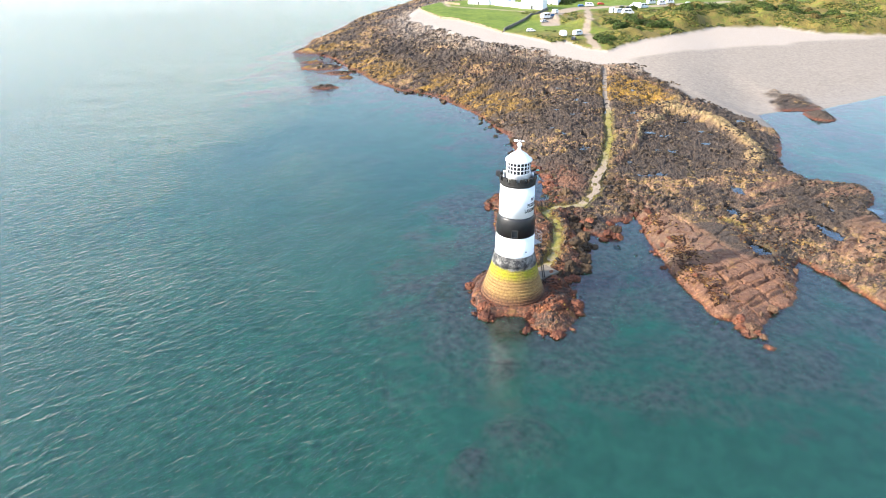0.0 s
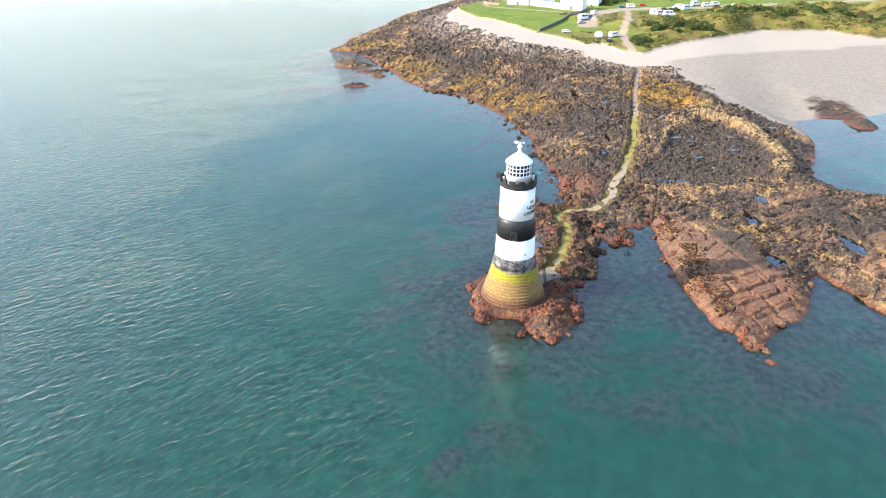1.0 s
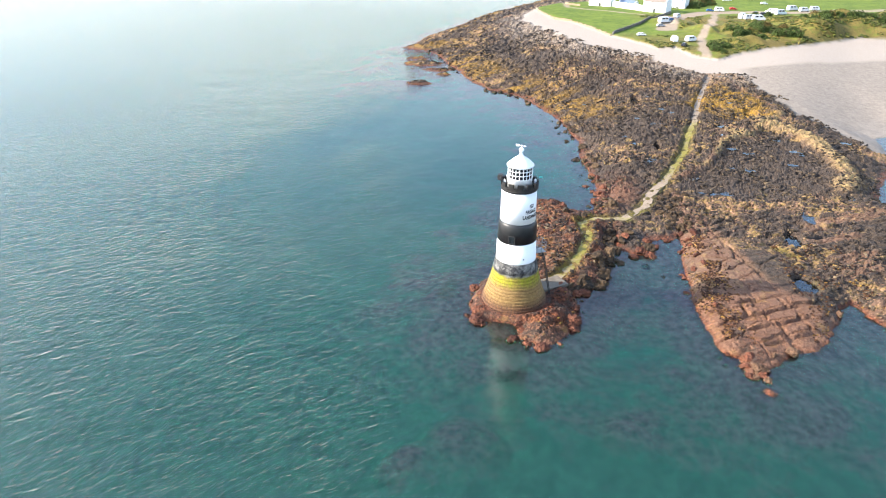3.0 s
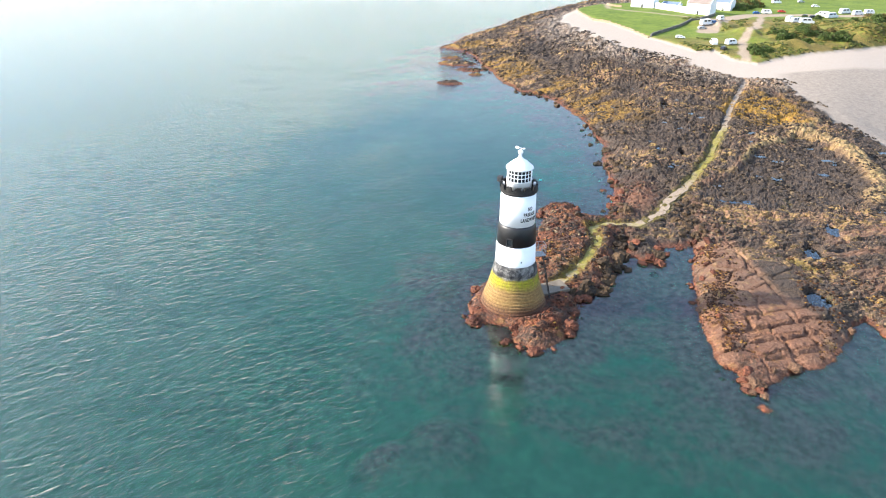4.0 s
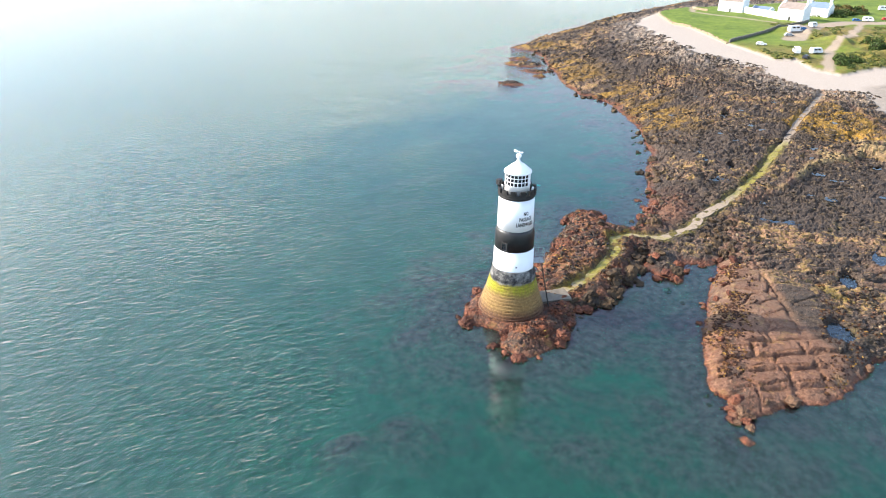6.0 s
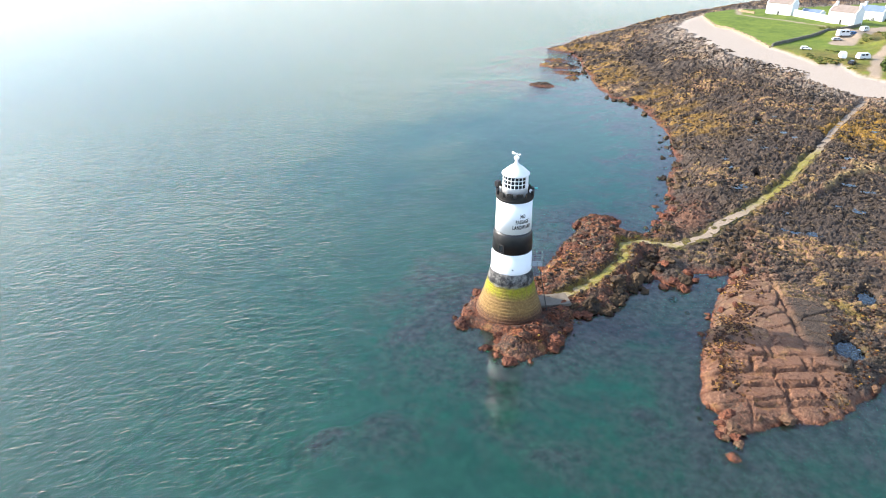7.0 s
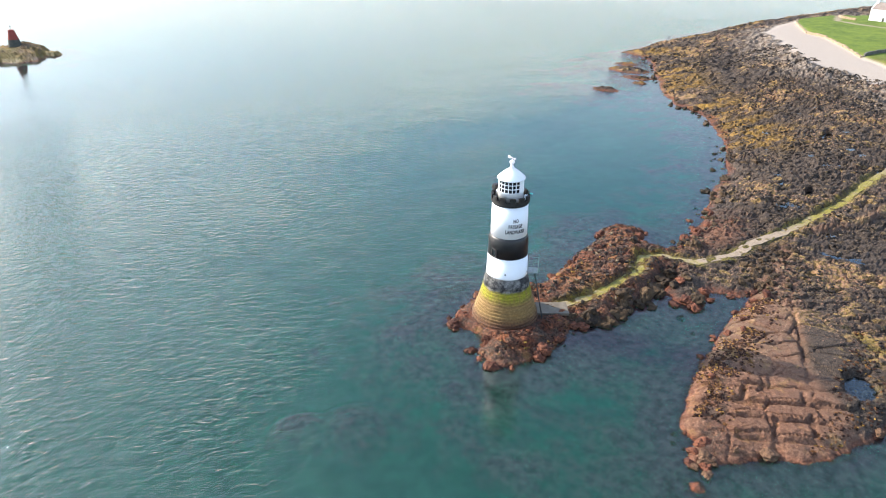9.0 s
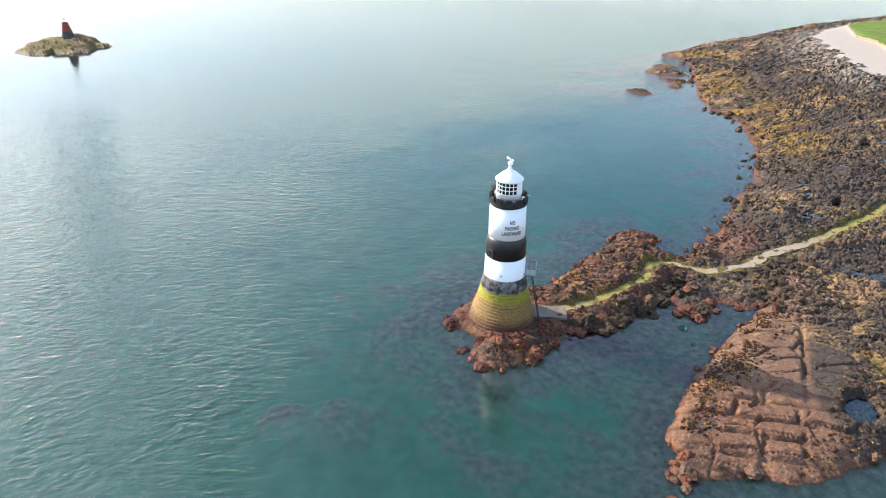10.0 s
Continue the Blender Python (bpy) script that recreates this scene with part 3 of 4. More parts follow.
    z = z + step(-1.6, 1.6, grass_d) * (1.1 + 0.25 * fbm(x / 5, y / 5, 3, 71)) + dune * np.maximum(1.4 + 12.0 * fbm(x / 18, y / 18, 3, 73) + 2.6 * np.abs(fbm(x / 7, y / 7, 3, 79)), 0.1) + dune * step(92, 120, x) * 2.0
    # sea floor
    out = np.maximum(-d, 0)
    sea = -0.12 * out - 0.2 * step(0, 1, out) + 2.6 * fbm(x / 14, y / 14, 2, 81) * step(0, 7, out)
    for cx, cy, r in SUNKEN:
        sea = np.maximum(sea, np.minimum(-0.75 - 2.2 * (np.hypot(x - cx, y - cy) / r) ** 2 + 0.8 * fbm(x / 5, y / 5, 2, 83), -0.5))
    z = np.where(d > 0, np.maximum(z, 0.05), np.clip(sea, -7.5, -0.12))
    z = np.where(d > 0, z, np.maximum(z, -7.5))
    # path, pools and the tower's stand are cut level
    pd, pw = line_distance(PATH_LINE, x, y)
    pz = np.interp(pw, range(len(PATH_Z)), PATH_Z) - 0.07 + 0.55 * fbm(x / 1.3, y / 1.3, 3, 87)
    k = step(2.0, 0.7, pd + 1.5 * fbm(x / 1.6, y / 1.6, 3, 89))
    z = z * (1 - k) + pz * k
    for cx, cy, rx, ry, pool_z in POOLS:
        r = np.hypot((x - cx) / rx, (y - cy) / ry) + 0.7 * fbm(x / 2.2, y / 2.2, 3, 91)
        k = step(1.15, 0.75, r)
        z = z * (1 - k) + np.minimum(z, pool_z - 0.35) * k
    k = step(7.4, 6.2, np.hypot(x - TX, y - TY))
    z = z * (1 - k) + 1.0 * k
    # cover
    sandy = 1 - rocky
    spot = 6 * fbm(x / 6, y / 6, 4, 93)
    bare = step(1.3, -1.3, x - (45.2 + (150 - y) * 0.29 + 6.0 * step(109, 101, y)) + 0.45 * spot) * step(78, 84, y) * step(158, 148, y) * step(42.5, 44.5, x + 0.4 * spot) * (1 - 0.8 * step(1.9, 0.7, line_distance(WEED_LINE, x, y)[0] + 0.35 * spot))
    bare = np.maximum(bare, step(3.8, 1.5, ridge_d))
    bare = np.maximum(bare, 0.75 * step(1.6, 0.3, np.abs(scarp_d - 0.9)) * step(150, 160, y) * step(38, 44, x))
    bare = np.maximum(bare, 0.8 * step(66, 74, x + spot) * step(158, 146, y + spot) * step(0.45, 0.55, vnoise(gx / 2.5, gy / 14, 94)))
    bare = np.maximum(bare, 0.9 * step(5, -1, np.hypot(x - 66.5, (y - 197.5) * 1.8) - 4))
    bare = np.maximum(bare, 0.75 * step(3, -3, np.hypot((x - 30) / 0.8, (y - 150) / 1.1) - 6 + 0.5 * spot))
    algae = step(2.4, 0.6, pd + 2.6 * fbm(x / 2, y / 2, 3, 95)) * step(210, 200, y)
    algae = np.maximum(algae, (x < -300) * step(-0.1, 0.15, fbm(x / 9, y / 9, 3, 98)) * 0.8)
    algae = np.maximum(algae, 0.8 * step(0.18, 0.30, fbm(x / 5, y / 5, 3, 96)) * step(2.5, -2.5, np.abs(x - 62) - 7) * step(108, 116, y) * step(180, 150, y))
    redw = step(3, -3, light_d * -1) * np.where(y > 104, 0.55 + 0.45 * step(5, 1, light_d) * step(24, 18, x), 0.8)
    redw = np.maximum(redw, 0.38 * step(112, 100, y + spot) * step(40, 42, x) * step(64, 58, x))
    redw = np.maximum(redw, step(4, -4, np.hypot((x - 29) / 1.0, (y - 151) / 1.6) - 7) * 0.4)
    golden = np.maximum(step(1.15, 0.7, np.hypot((x - 68) / 15, (y - 228) / 19) + fbm(x / 6, y / 6, 4, 101)), 0.75 * step(26, 8, d) * step(200, 225, y) * step(0.38, 0.6, vnoise(gx / 5, gy / 13, 103)) * (x < 60))
    # far islet: lichen tone, also lightening the rock in place of distant haze
    golden = np.maximum(golden, (x < -300) * 0.35)
    crest = np.maximum(step(3.6, 1.2, ridge_d), step(1.3, 0.2, np.abs(scarp_d - 0.8)) * step(166, 172, y) * step(230, 215, y) * step(0.35, 0.6, vnoise(x / 4, y / 4, 109)) * step(38, 44, x))
    crest = np.maximum(crest, step(3.0, 0.0, np.hypot(x - 66.5, (y - 197.5) * 1.8) - 3))
    pale = step(24, 2, reef + 8 * fbm(x / 7, y / 7, 4, 107)) * step(240, 262, y) * 0.85
    pebble = step(2.5, -2.5, y - np.interp(x, (80, 90, 129, 196, 600), (274, 281, 302, 329, 440)) + 7 * fbm(x / 15, y / 15, 3, 97)) * step(76, 84, x)
    kelp = step(8.5, 1.5, out + 11 * fbm(x / 6, y / 6, 3, 141)) * step(225, 185, y) * step(100, 84, x)
    # mask of the shallows that get the painted sky reflection
    sky_shoal = step(9, 2, np.hypot((x - 24) / 1.0, (y - 152) / 1.5) + 9 * fbm(x / 4, y / 4, 4, 143)) * (1 - 0.5 * kelp)
    dirt = np.zeros(x.shape)
    for pts, w in ((DIRT_LINES[0], 6.0), (DIRT_LINES[1], 2.8), (DRIVE, 2.0)):
        dirt = np.maximum(dirt, step(w, w - 1.8, line_distance(pts, x, y)[0] + 3 * fbm(x / 6, y / 6, 3, 99)))
    return z, basin, golden, pale, crest, sandy, grassy, np.maximum(0.95 * step(66, 100, x + 0.35 * (y - 300)) * step(418, 392, y - 0.25 * np.maximum(x - 110, 0)), 0.8 * step(60, 40, np.abs(x - 75)) * step(345, 315, y)), bare, algae, redw, pebble, dirt * grassy, kelp, sky_shoal


TX, TY = 12.05, 97.1


def height_at(x, y):
    """Height of the built ground sheet."""
    i, j = int(np.clip(np.searchsorted(xs, x) - 1, 0, len(xs) - 2)), int(np.clip(np.searchsorted(ys, y) - 1, 0, len(ys) - 2))
    f, g = (x - xs[i]) / (xs[i + 1] - xs[i]), (y - ys[j]) / (ys[j + 1] - ys[j])
    return float((Z[j, i] * (1 - f) + Z[j, i + 1] * f) * (1 - g) + (Z[j + 1, i] * (1 - f) + Z[j + 1, i + 1] * f) * g)


def axis_steps(*spans):
    """Grid lines: spans of (from, to, spacing), then widening to the horizon on both sides."""
    line = []
    for a, b, s in spans:
        line += list(np.arange(a, b, s))
    lo, hi, s = line[0], line[-1], 12.0
    while lo > -3200 or hi < 3200:
        if lo > -3200:
            lo -= s
            line.insert(0, lo)
        if hi < 3200:
            hi += s
            line.append(hi)
        s *= 1.35
    return np.array(line)


def sheet(name, xs, ys, zs, material):
    nx, ny = len(xs), len(ys)
    me = bpy.data.meshes.new(name)
    X, Y = np.meshgrid(xs, ys)
    co = np.stack([X, Y, zs], -1).reshape(-1, 3)
    i = (np.arange(ny - 1)[:, None] * nx + np.arange(nx - 1)[None, :]).ravel()
    quads = np.stack([i, i + 1, i + nx + 1, i + nx], -1)
    me.vertices.add(len(co)), me.loops.add(quads.size), me.polygons.add(len(quads))
    me.vertices.foreach_set("co", co.ravel().astype(np.float32))
    me.loops.foreach_set("vertex_index", quads.ravel().astype(np.int32))
    me.polygons.foreach_set("loop_start", np.arange(0, quads.size, 4, dtype=np.int32))
    me.update(calc_edges=True)
    me.materials.append(material)
    return new(name, me)


# ---- ground and water ----
xs = axis_steps((-380, -300, 2.0), (-300, -95, 8.0), (-95, 2, 1.1), (2, 42, 0.36), (42, 64, 0.25), (64, 80, 0.36), (80, 112, 0.7), (112, 260, 2.0))
ys = axis_steps((50, 78, 1.2), (78, 128, 0.27), (128, 150, 0.36), (150, 290, 0.62), (290, 440, 1.4), (440, 660, 5.0))
X, Y = np.meshgrid(xs, ys)
Z, basin, golden, pale, crest, sandy, grassy, dune, bare, algae, redw, pebble, dirt, kelp, sky_shoal = fields(X, Y)
ground = tagged(sheet("ground", xs, ys, Z, GROUND), "weed-covered rocky shore with pale beach and green turf", "ground", kind="structure")
for name, chans in (("zone", (sandy, grassy, dune)), ("cover", (bare, algae, redw)), ("extra", (pebble, dirt, basin)), ("tone", (golden, pale, crest)), ("sea", (kelp, sky_shoal, basin))):
    layer = ground.data.attributes.new(name, "FLOAT_COLOR", "POINT")
    rgba = np.stack([*(c.ravel() for c in chans), np.ones(Z.size)], -1)
    layer.data.foreach_set("color", rgba.ravel().astype(np.float32))
soft = (np.maximum(sandy, grassy)[:-1, :-1] > 0.5) | (Z[:-1, :-1] < -0.1)
ground.data.polygons.foreach_set("use_smooth", soft.ravel())

flat_x, flat_y = np.linspace(-4000, 4000, 9), np.linspace(-3000, 4500, 9)
tagged(sheet("water", flat_x, flat_y, np.zeros((9, 9)), WATER), "rippled teal sea reflecting a hazy sky", "sea", kind="structure")
for cx, cy, rx, ry, pool_z in POOLS:
    bm = bmesh.new()
    bmesh.ops.create_circle(bm, cap_ends=True, segments=24, radius=1.25, matrix=Matrix.Diagonal((rx, ry, 1, 1)))
    ob = part("tide_pool", bm, POOL)
    ob.location = (cx, cy, pool_z - 0.02)
    tagged(ob, "still tide pool in a hollow of the rocks", "pool", "tide pools", "structure")


def ribbon(name, points, heights, width, depth, material, wobble=0.0, per=6):
    bm, rows = bmesh.new(), []
    n = (len(points) - 1) * per
    for k in range(n + 1):
        u = k / per
        i = min(int(u), len(points) - 2)
        f = u - i
        p = Vector(points[i]).lerp(Vector(points[i + 1]), f)
        a, b = Vector(points[max(i - 1, 0)] if f < 0.5 else points[i]), Vector(points[i + 1] if f < 0.5 else points[min(i + 2, len(points) - 1)])
        side = Vector((b - a).to_3d().cross(Vector((0, 0, 1)))).normalized()
        z = heights[i] + (heights[i + 1] - heights[i]) * f
        w = [width / 2 * (1 + wobble * (random.random() - 0.5)) for _ in range(2)]
        rows.append([bm.verts.new((p.x + side.x * s, p.y + side.y * s, z + dz)) for s, dz in ((-w[0], -depth), (-w[0], 0), (w[1], 0), (w[1], -depth))])
    for a, b in zip(rows, rows[1:]):
        for j in range(4):
            bm.faces.new((a[j], a[(j + 1) % 4], b[(j + 1) % 4], b[j]))
    bm.faces.new(rows[0]), bm.faces.new(rows[-1])
    return part(name, bm, material)


def algae_concrete():
    m = Mat("algae_concrete", 0.75)
    f, g = m.noise(0.35, 5.0, 0.65), m.noise(4.0, 5.0, 0.7)
    k = m.n.new("ShaderNodeSeparateXYZ")
    m.l.new(m.co, k.inputs[0])
    y = m.math("ADD", k.outputs["Y"], m.math("MULTIPLY", f, 24.0))
    stone = m.mix(m.ramp(g, 0.35, 0.65), (0.16, 0.115, 0.075), (0.36, 0.275, 0.19))
    green = m.mix(m.ramp(g, 0.35, 0.65), (0.10, 0.082, 0.012), (0.32, 0.265, 0.035))
    near = m.math("MULTIPLY", m.ramp(y, 116, 122), m.ramp(y, 150, 143))
    far = m.math("MULTIPLY", m.ramp(y, 170, 180), m.ramp(y, 222, 212))
    m.color(m.mix(m.math("MULTIPLY", m.math("MAXIMUM", near, far), m.ramp(m.noise(0.9, 5.0, 0.7), 0.34, 0.5, 0.25, 1.0)), stone, green))
    m.bump(g, 0.6, 0.06)
    return m.m


path = ribbon("footpath", PATH_LINE, PATH_Z, 1.7, 0.4, algae_concrete(), 0.8)
tagged(path, "narrow concrete causeway stained with green algae", "path", kind="structure")
ramp = box((5.6, 3.6, 0.5), pose(18.0, 102.6, 1.2, 0, 0, 38), 0.06)
tagged(part("landing_slab", ramp, CONCRETE), "grey concrete landing slab at the tower's foot", "slab", kind="structure")


# ---- lighthouse ----
def lighthouse():
    t = thing("lighthouse", pose(TX, TY, -0.3), "white lighthouse with black bands on a flared stepped stone base", "lighthouse")
    # flared base in stepped courses
    low, high, n = 0.6, 7.5, 13
    radius = lambda z: 3.75 + 2.05 * ((8.0 - z) / 7.2) ** 1.35
    for k in range(n):
        z0, z1 = low + (high - low) * k / n, low + (high - low) * (k + 1) / n
        r = radius(z0)
        ri = radius(z1)
        part("course", lathe([(0, z0), (r - 0.10, z0), (r - 0.09, z0 + 0.04), (r + 0.02, z0 + 0.08), (r - 0.02, z1 - 0.09), (ri + 0.04, z1), (0, z1)], 64), TOWER_BASE, t, smooth=False)
    part("collar", lathe([(0, 7.5), (3.85, 7.5), (3.72, 8.2), (3.5, 9.1), (3.42, 9.4), (0, 9.4)], 64), TOWER_BASE, t, "flaking black-painted collar", True)
    part("lower_white_band", lathe([(0, 9.4), (3.42, 9.4), (3.38, 9.6), (3.28, 13.0), (0, 13.0)], 64), WHITE, t, "white-painted band", True)
    band = part("black_band", lathe([(0, 13.0), (3.29, 13.0), (3.22, 15.6), (3.1, 16.1), (2.95, 16.5), (0, 16.5)], 64), BLACK, t, "black-painted band", True)
    part("upper_white_band", lathe([(0, 16.5), (2.94, 16.5), (2.86, 21.85), (0, 21.85)], 64), WHITE, t, "white-painted band", True)
    # window in the black band
    a = radians(-99)
    m = Matrix.Translation((3.25 * math.cos(a), 3.25 * math.sin(a), 13.9)) @ Matrix.Rotation(a, 4, "Z")
    w = part("window", box((0.16, 0.85, 1.15), m, 0.02), GLASS_DARK, t)
    bm = bmesh.new()
    for sy, sz, py, pz in ((0.12, 1.4, -0.48, 0), (0.12, 1.4, 0.48, 0), (1.08, 0.12, 0, 0.64), (1.2, 0.16, 0, -0.66)):
        add_box(bm, (0.26, sy, sz), m @ Matrix.Translation((0.02, py, pz)))
    part("window_frame", bm, DARK_METAL, w)
    a = radians(-62)
    m = Matrix.Translation((3.35 * math.cos(a), 3.35 * math.sin(a), 10.4)) @ Matrix.Rotation(a, 4, "Z")
    part("vent", box((0.14, 0.22, 0.22), m, 0.02), DARK_METAL, t)
    # gallery
    part("gallery_floor", lathe([(0, 21.85), (2.9, 21.85), (3.02, 22.1), (3.05, 22.3), (0, 22.3)], 64), PARAPET, t, "black-painted corbel course", True)
    part("parapet", lathe([(2.72, 22.3), (3.05, 22.3), (3.05, 22.7), (2.72, 22.7)], 64), PARAPET, t, "worn black stone parapet")
    for k in range(12):
        a0 = 30 * k
        bm = lathe([(2.72, 22.7), (3.05, 22.7), (3.05, 23.35), (2.72, 23.35), (2.72, 22.7)], 5, a0, a0 + 18)
        bmesh.ops.holes_fill(bm, edges=bm.edges)
        part("merlon", bm, PARAPET, t)
    part("lantern_wall", lathe([(0, 22.3), (2.0, 22.3), (2.0, 23.85), (2.08, 23.9), (0, 23.9)], 48), WHITE, t, smooth=True)
    part("lantern_blind", lathe([(1.95, 23.9), (2.0, 23.9), (2.0, 25.8), (1.95, 25.8)], 24, -16, 150), WHITE, t, "white landward side of the lantern")
    part("lantern_core", lathe([(0, 23.9), (1.1, 23.9), (1.1, 25.8), (0, 25.8)], 24), DARK_METAL, t)
    for k in range(11):
        a0, a1 = 150 + 17.6 * k, 150 + 17.6 * (k + 1)
        for j in range(3):
            z0 = 23.9 + j * 0.63
            part("pane", lathe([(1.9, z0), (1.93, z0), (1.93, z0 + 0.63), (1.9, z0 + 0.63), (1.9, z0)], 2, a0, a1), GLASS_DARK, t)
        bm = bmesh.new()
        a = radians(a0)
        rod(bm, (1.96 * math.cos(a), 1.96 * math.sin(a), 23.85), (1.96 * math.cos(a), 1.96 * math.sin(a), 25.85), 0.06)
        part("glazing_bar", bm, WHITE, t)
    for j in (1, 2):
        z0 = 23.9 + j * 0.63
        part("glazing_ring", lathe([(1.92, z0 - 0.05), (2.0, z0 - 0.05), (2.0, z0 + 0.05), (1.92, z0 + 0.05)], 40, 150, 344), WHITE, t)
    part("roof", lathe([(0, 25.75), (2.12, 25.75), (2.2, 25.85), (2.16, 26.0), (1.2, 26.85), (0.5, 27.3), (0.3, 27.55), (0.24, 27.8), (0, 27.8)], 48), WHITE, t, "white conical lantern roof", True)
    bm = lathe([(0, 27.75), (0.2, 27.75), (0.18, 28.0), (0.3, 28.08), (0.4, 28.2), (0.42, 28.38), (0.34, 28.58), (0.15, 28.68), (0, 28.7)], 20)
    part("ball_finial", bm, WHITE, t, smooth=True)
    vane = bmesh.new()
    rod(vane, (0, 0, 28.6), (0, 0, 29.15), 0.035)
    rod(vane, (-0.75, 0.2, 28.98), (0.6, -0.16, 28.98), 0.035)
    bmesh.ops.create_cone(vane, cap_ends=True, segments=8, radius1=0.14, radius2=0.01, depth=0.34, matrix=Matrix.Translation((0.62, -0.165, 28.98)) @ Euler((0, radians(90), radians(-15))).to_matrix().to_4x4())
    add_box(vane, (0.6, 0.03, 0.36), Matrix.Translation((-0.62, 0.165, 29.0)) @ Matrix.Rotation(radians(-15), 4, "Z"), 0.01)
    part("wind_vane", vane, WHITE, t)
    # gallery fittings
    a = radians(171)
    m = Matrix.Translation((3.3 * math.cos(a), 3.3 * math.sin(a), 23.4)) @ Matrix.Rotation(a, 4, "Z")
    horn = part("fog_signal", box((0.7, 0.9, 0.9), m, 0.08), DARK_METAL, t, "dark boxed fog signal on a bracket")
    bm = rod(bmesh.new(), m @ Vector((-0.5, 0.3, -0.7)), m @ Vector((0.1, 0.3, -0.4)), 0.07)
    part("bracket", bm, DARK_METAL, horn)
    bm = rod(bmesh.new(), m @ Vector((-0.5, -0.3, -0.7)), m @ Vector((0.1, -0.3, -0.4)), 0.07)
    part("bracket", bm, DARK_METAL, horn)
    for az, r, hgt in ((8, 2.5, 1.2), (24, 2.55, 0.9), (150, 2.5, 1.3), (186, 2.45, 1.0)):
        a = radians(az)
        bm = lathe([(0, 22.3), (0.22, 22.3), (0.2, 22.3 + hgt - 0.2), (0.12, 22.3 + hgt), (0, 22.3 + hgt)], 12)
        bmesh.ops.translate(bm, vec=(r * math.cos(a), r * math.sin(a), 0), verts=bm.verts)
        part("vent_pipe", bm, WHITE, t, smooth=True)
    a = radians(12)
    part("signal_lamp", box((0.5, 0.22, 0.2), Matrix.Translation((3.35 * math.cos(a), 3.35 * math.sin(a), 23.75)) @ Matrix.Rotation(a, 4, "Z"), 0.04), CYAN, t, "small sea-green lamp")
    # lettering round the upper band
    for word, z, size in (("NO", 19.35, 0.86), ("PASSAGE", 18.42, 0.86), ("LANDWARD", 17.5, 0.86)):
        cu = bpy.data.curves.new("text", "FONT")
        cu.body, cu.size, cu.align_x, cu.extrude, cu.space_character = word, size, "CENTER", 0.004, 1.16
        cu.offset = 0.03
        tmp = bpy.data.objects.new("text", cu)
        me = bpy.data.meshes.new_from_object(tmp)
        bpy.data.objects.remove(tmp)
        bm = bmesh.new()
        bm.from_mesh(me)
        bmesh.ops.subdivide_edges(bm, edges=[e for e in bm.edges if e.calc_length() > 0.25], cuts=2)
        for v in bm.verts:
            a = radians(-37) + v.co.x * 0.60 / 2.92
            r = 2.935 - (z + v.co.y - 16.5) / 5.35 * 0.08 + (0.03 if v.co.z > 0 else -0.02)
            v.co = (r * math.cos(a), r * math.sin(a), z + v.co.y)
        part("lettering", bm, BLACK, t, "black painted words " + word)
    # entrance platform, rails and ladder on the landward side
    a = radians(28)
    u, v = Vector((math.cos(a), math.sin(a), 0)), Vector((-math.sin(a), math.cos(a), 0))
    at = lambda r, s, z: u * r + v * s + Vector((0, 0, z))
    m = Matrix.Translation(at(4.2, 0, 9.9)) @ Matrix.Rotation(a, 4, "Z")
    part("entrance_platform", box((1.9, 1.8, 0.12), m, 0.02), STEEL, t, "galvanised grating platform")
    for s in (-0.85, 0.85):
        for r in (3.5, 4.3, 5.1):
            part("rail_post", rod(bmesh.new(), at(r, s, 9.9), at(r, s, 11.9), 0.045), STEEL, t)
        for z in (10.6, 11.2, 11.85):
            part("rail", rod(bmesh.new(), at(3.4, s, z), at(5.15, s, z), 0.04), STEEL, t)
    for z in (10.6, 11.2, 11.85):
        part("rail", rod(bmesh.new(), at(5.12, -0.85, z), at(5.12, 0.85, z), 0.04), STEEL, t)
    for s in (-0.35, 0.35):
        part("ladder_stile", rod(bmesh.new(), at(4.6, s - 0.9, 9.9), at(6.4, s - 0.9, 1.4), 0.07), DARK_METAL, t)
    for k in range(26):
        f = (k + 0.5) / 26
        part("ladder_rung", rod(bmesh.new(), at(4.6 + 1.8 * f, -1.25, 9.9 - 8.5 * f), at(4.6 + 1.8 * f, -0.55, 9.9 - 8.5 * f), 0.035), DARK_METAL, t)
    return t


lighthouse()


# ---- beacon on its islet ----
def beacon():
    z = height_at(-339.5, 149)
    t = thing("beacon", pose(-339.5, 149, z - 0.5), "conical stone beacon, faded red above, dark below", "beacon")
    part("lower_cone", lathe([(0, 0), (3.3, 0), (3.2, 0.3), (2.6, 3.6), (0, 3.6)], 24), BEACON_STONE, t, "dark weathered stone foot")
    part("upper_cone", lathe([(0, 3.6), (2.6, 3.6), (1.5, 8.3), (1.3, 8.6), (0, 8.6)], 24), RED_PAINT, t, "faded red-painted top")
    part("topmark_pole", rod(bmesh.new(), (0, 0, 8.5), (0, 0, 10.0), 0.10), DARK_METAL, t)
    bm = bmesh.new()
    bmesh.ops.create_cone(bm, cap_ends=True, segments=10, radius1=0.42, radius2=0.36, depth=0.7, matrix=Matrix.Translation((0, 0, 10.3)))
    part("topmark", bm, DARK_METAL, t)


beacon()


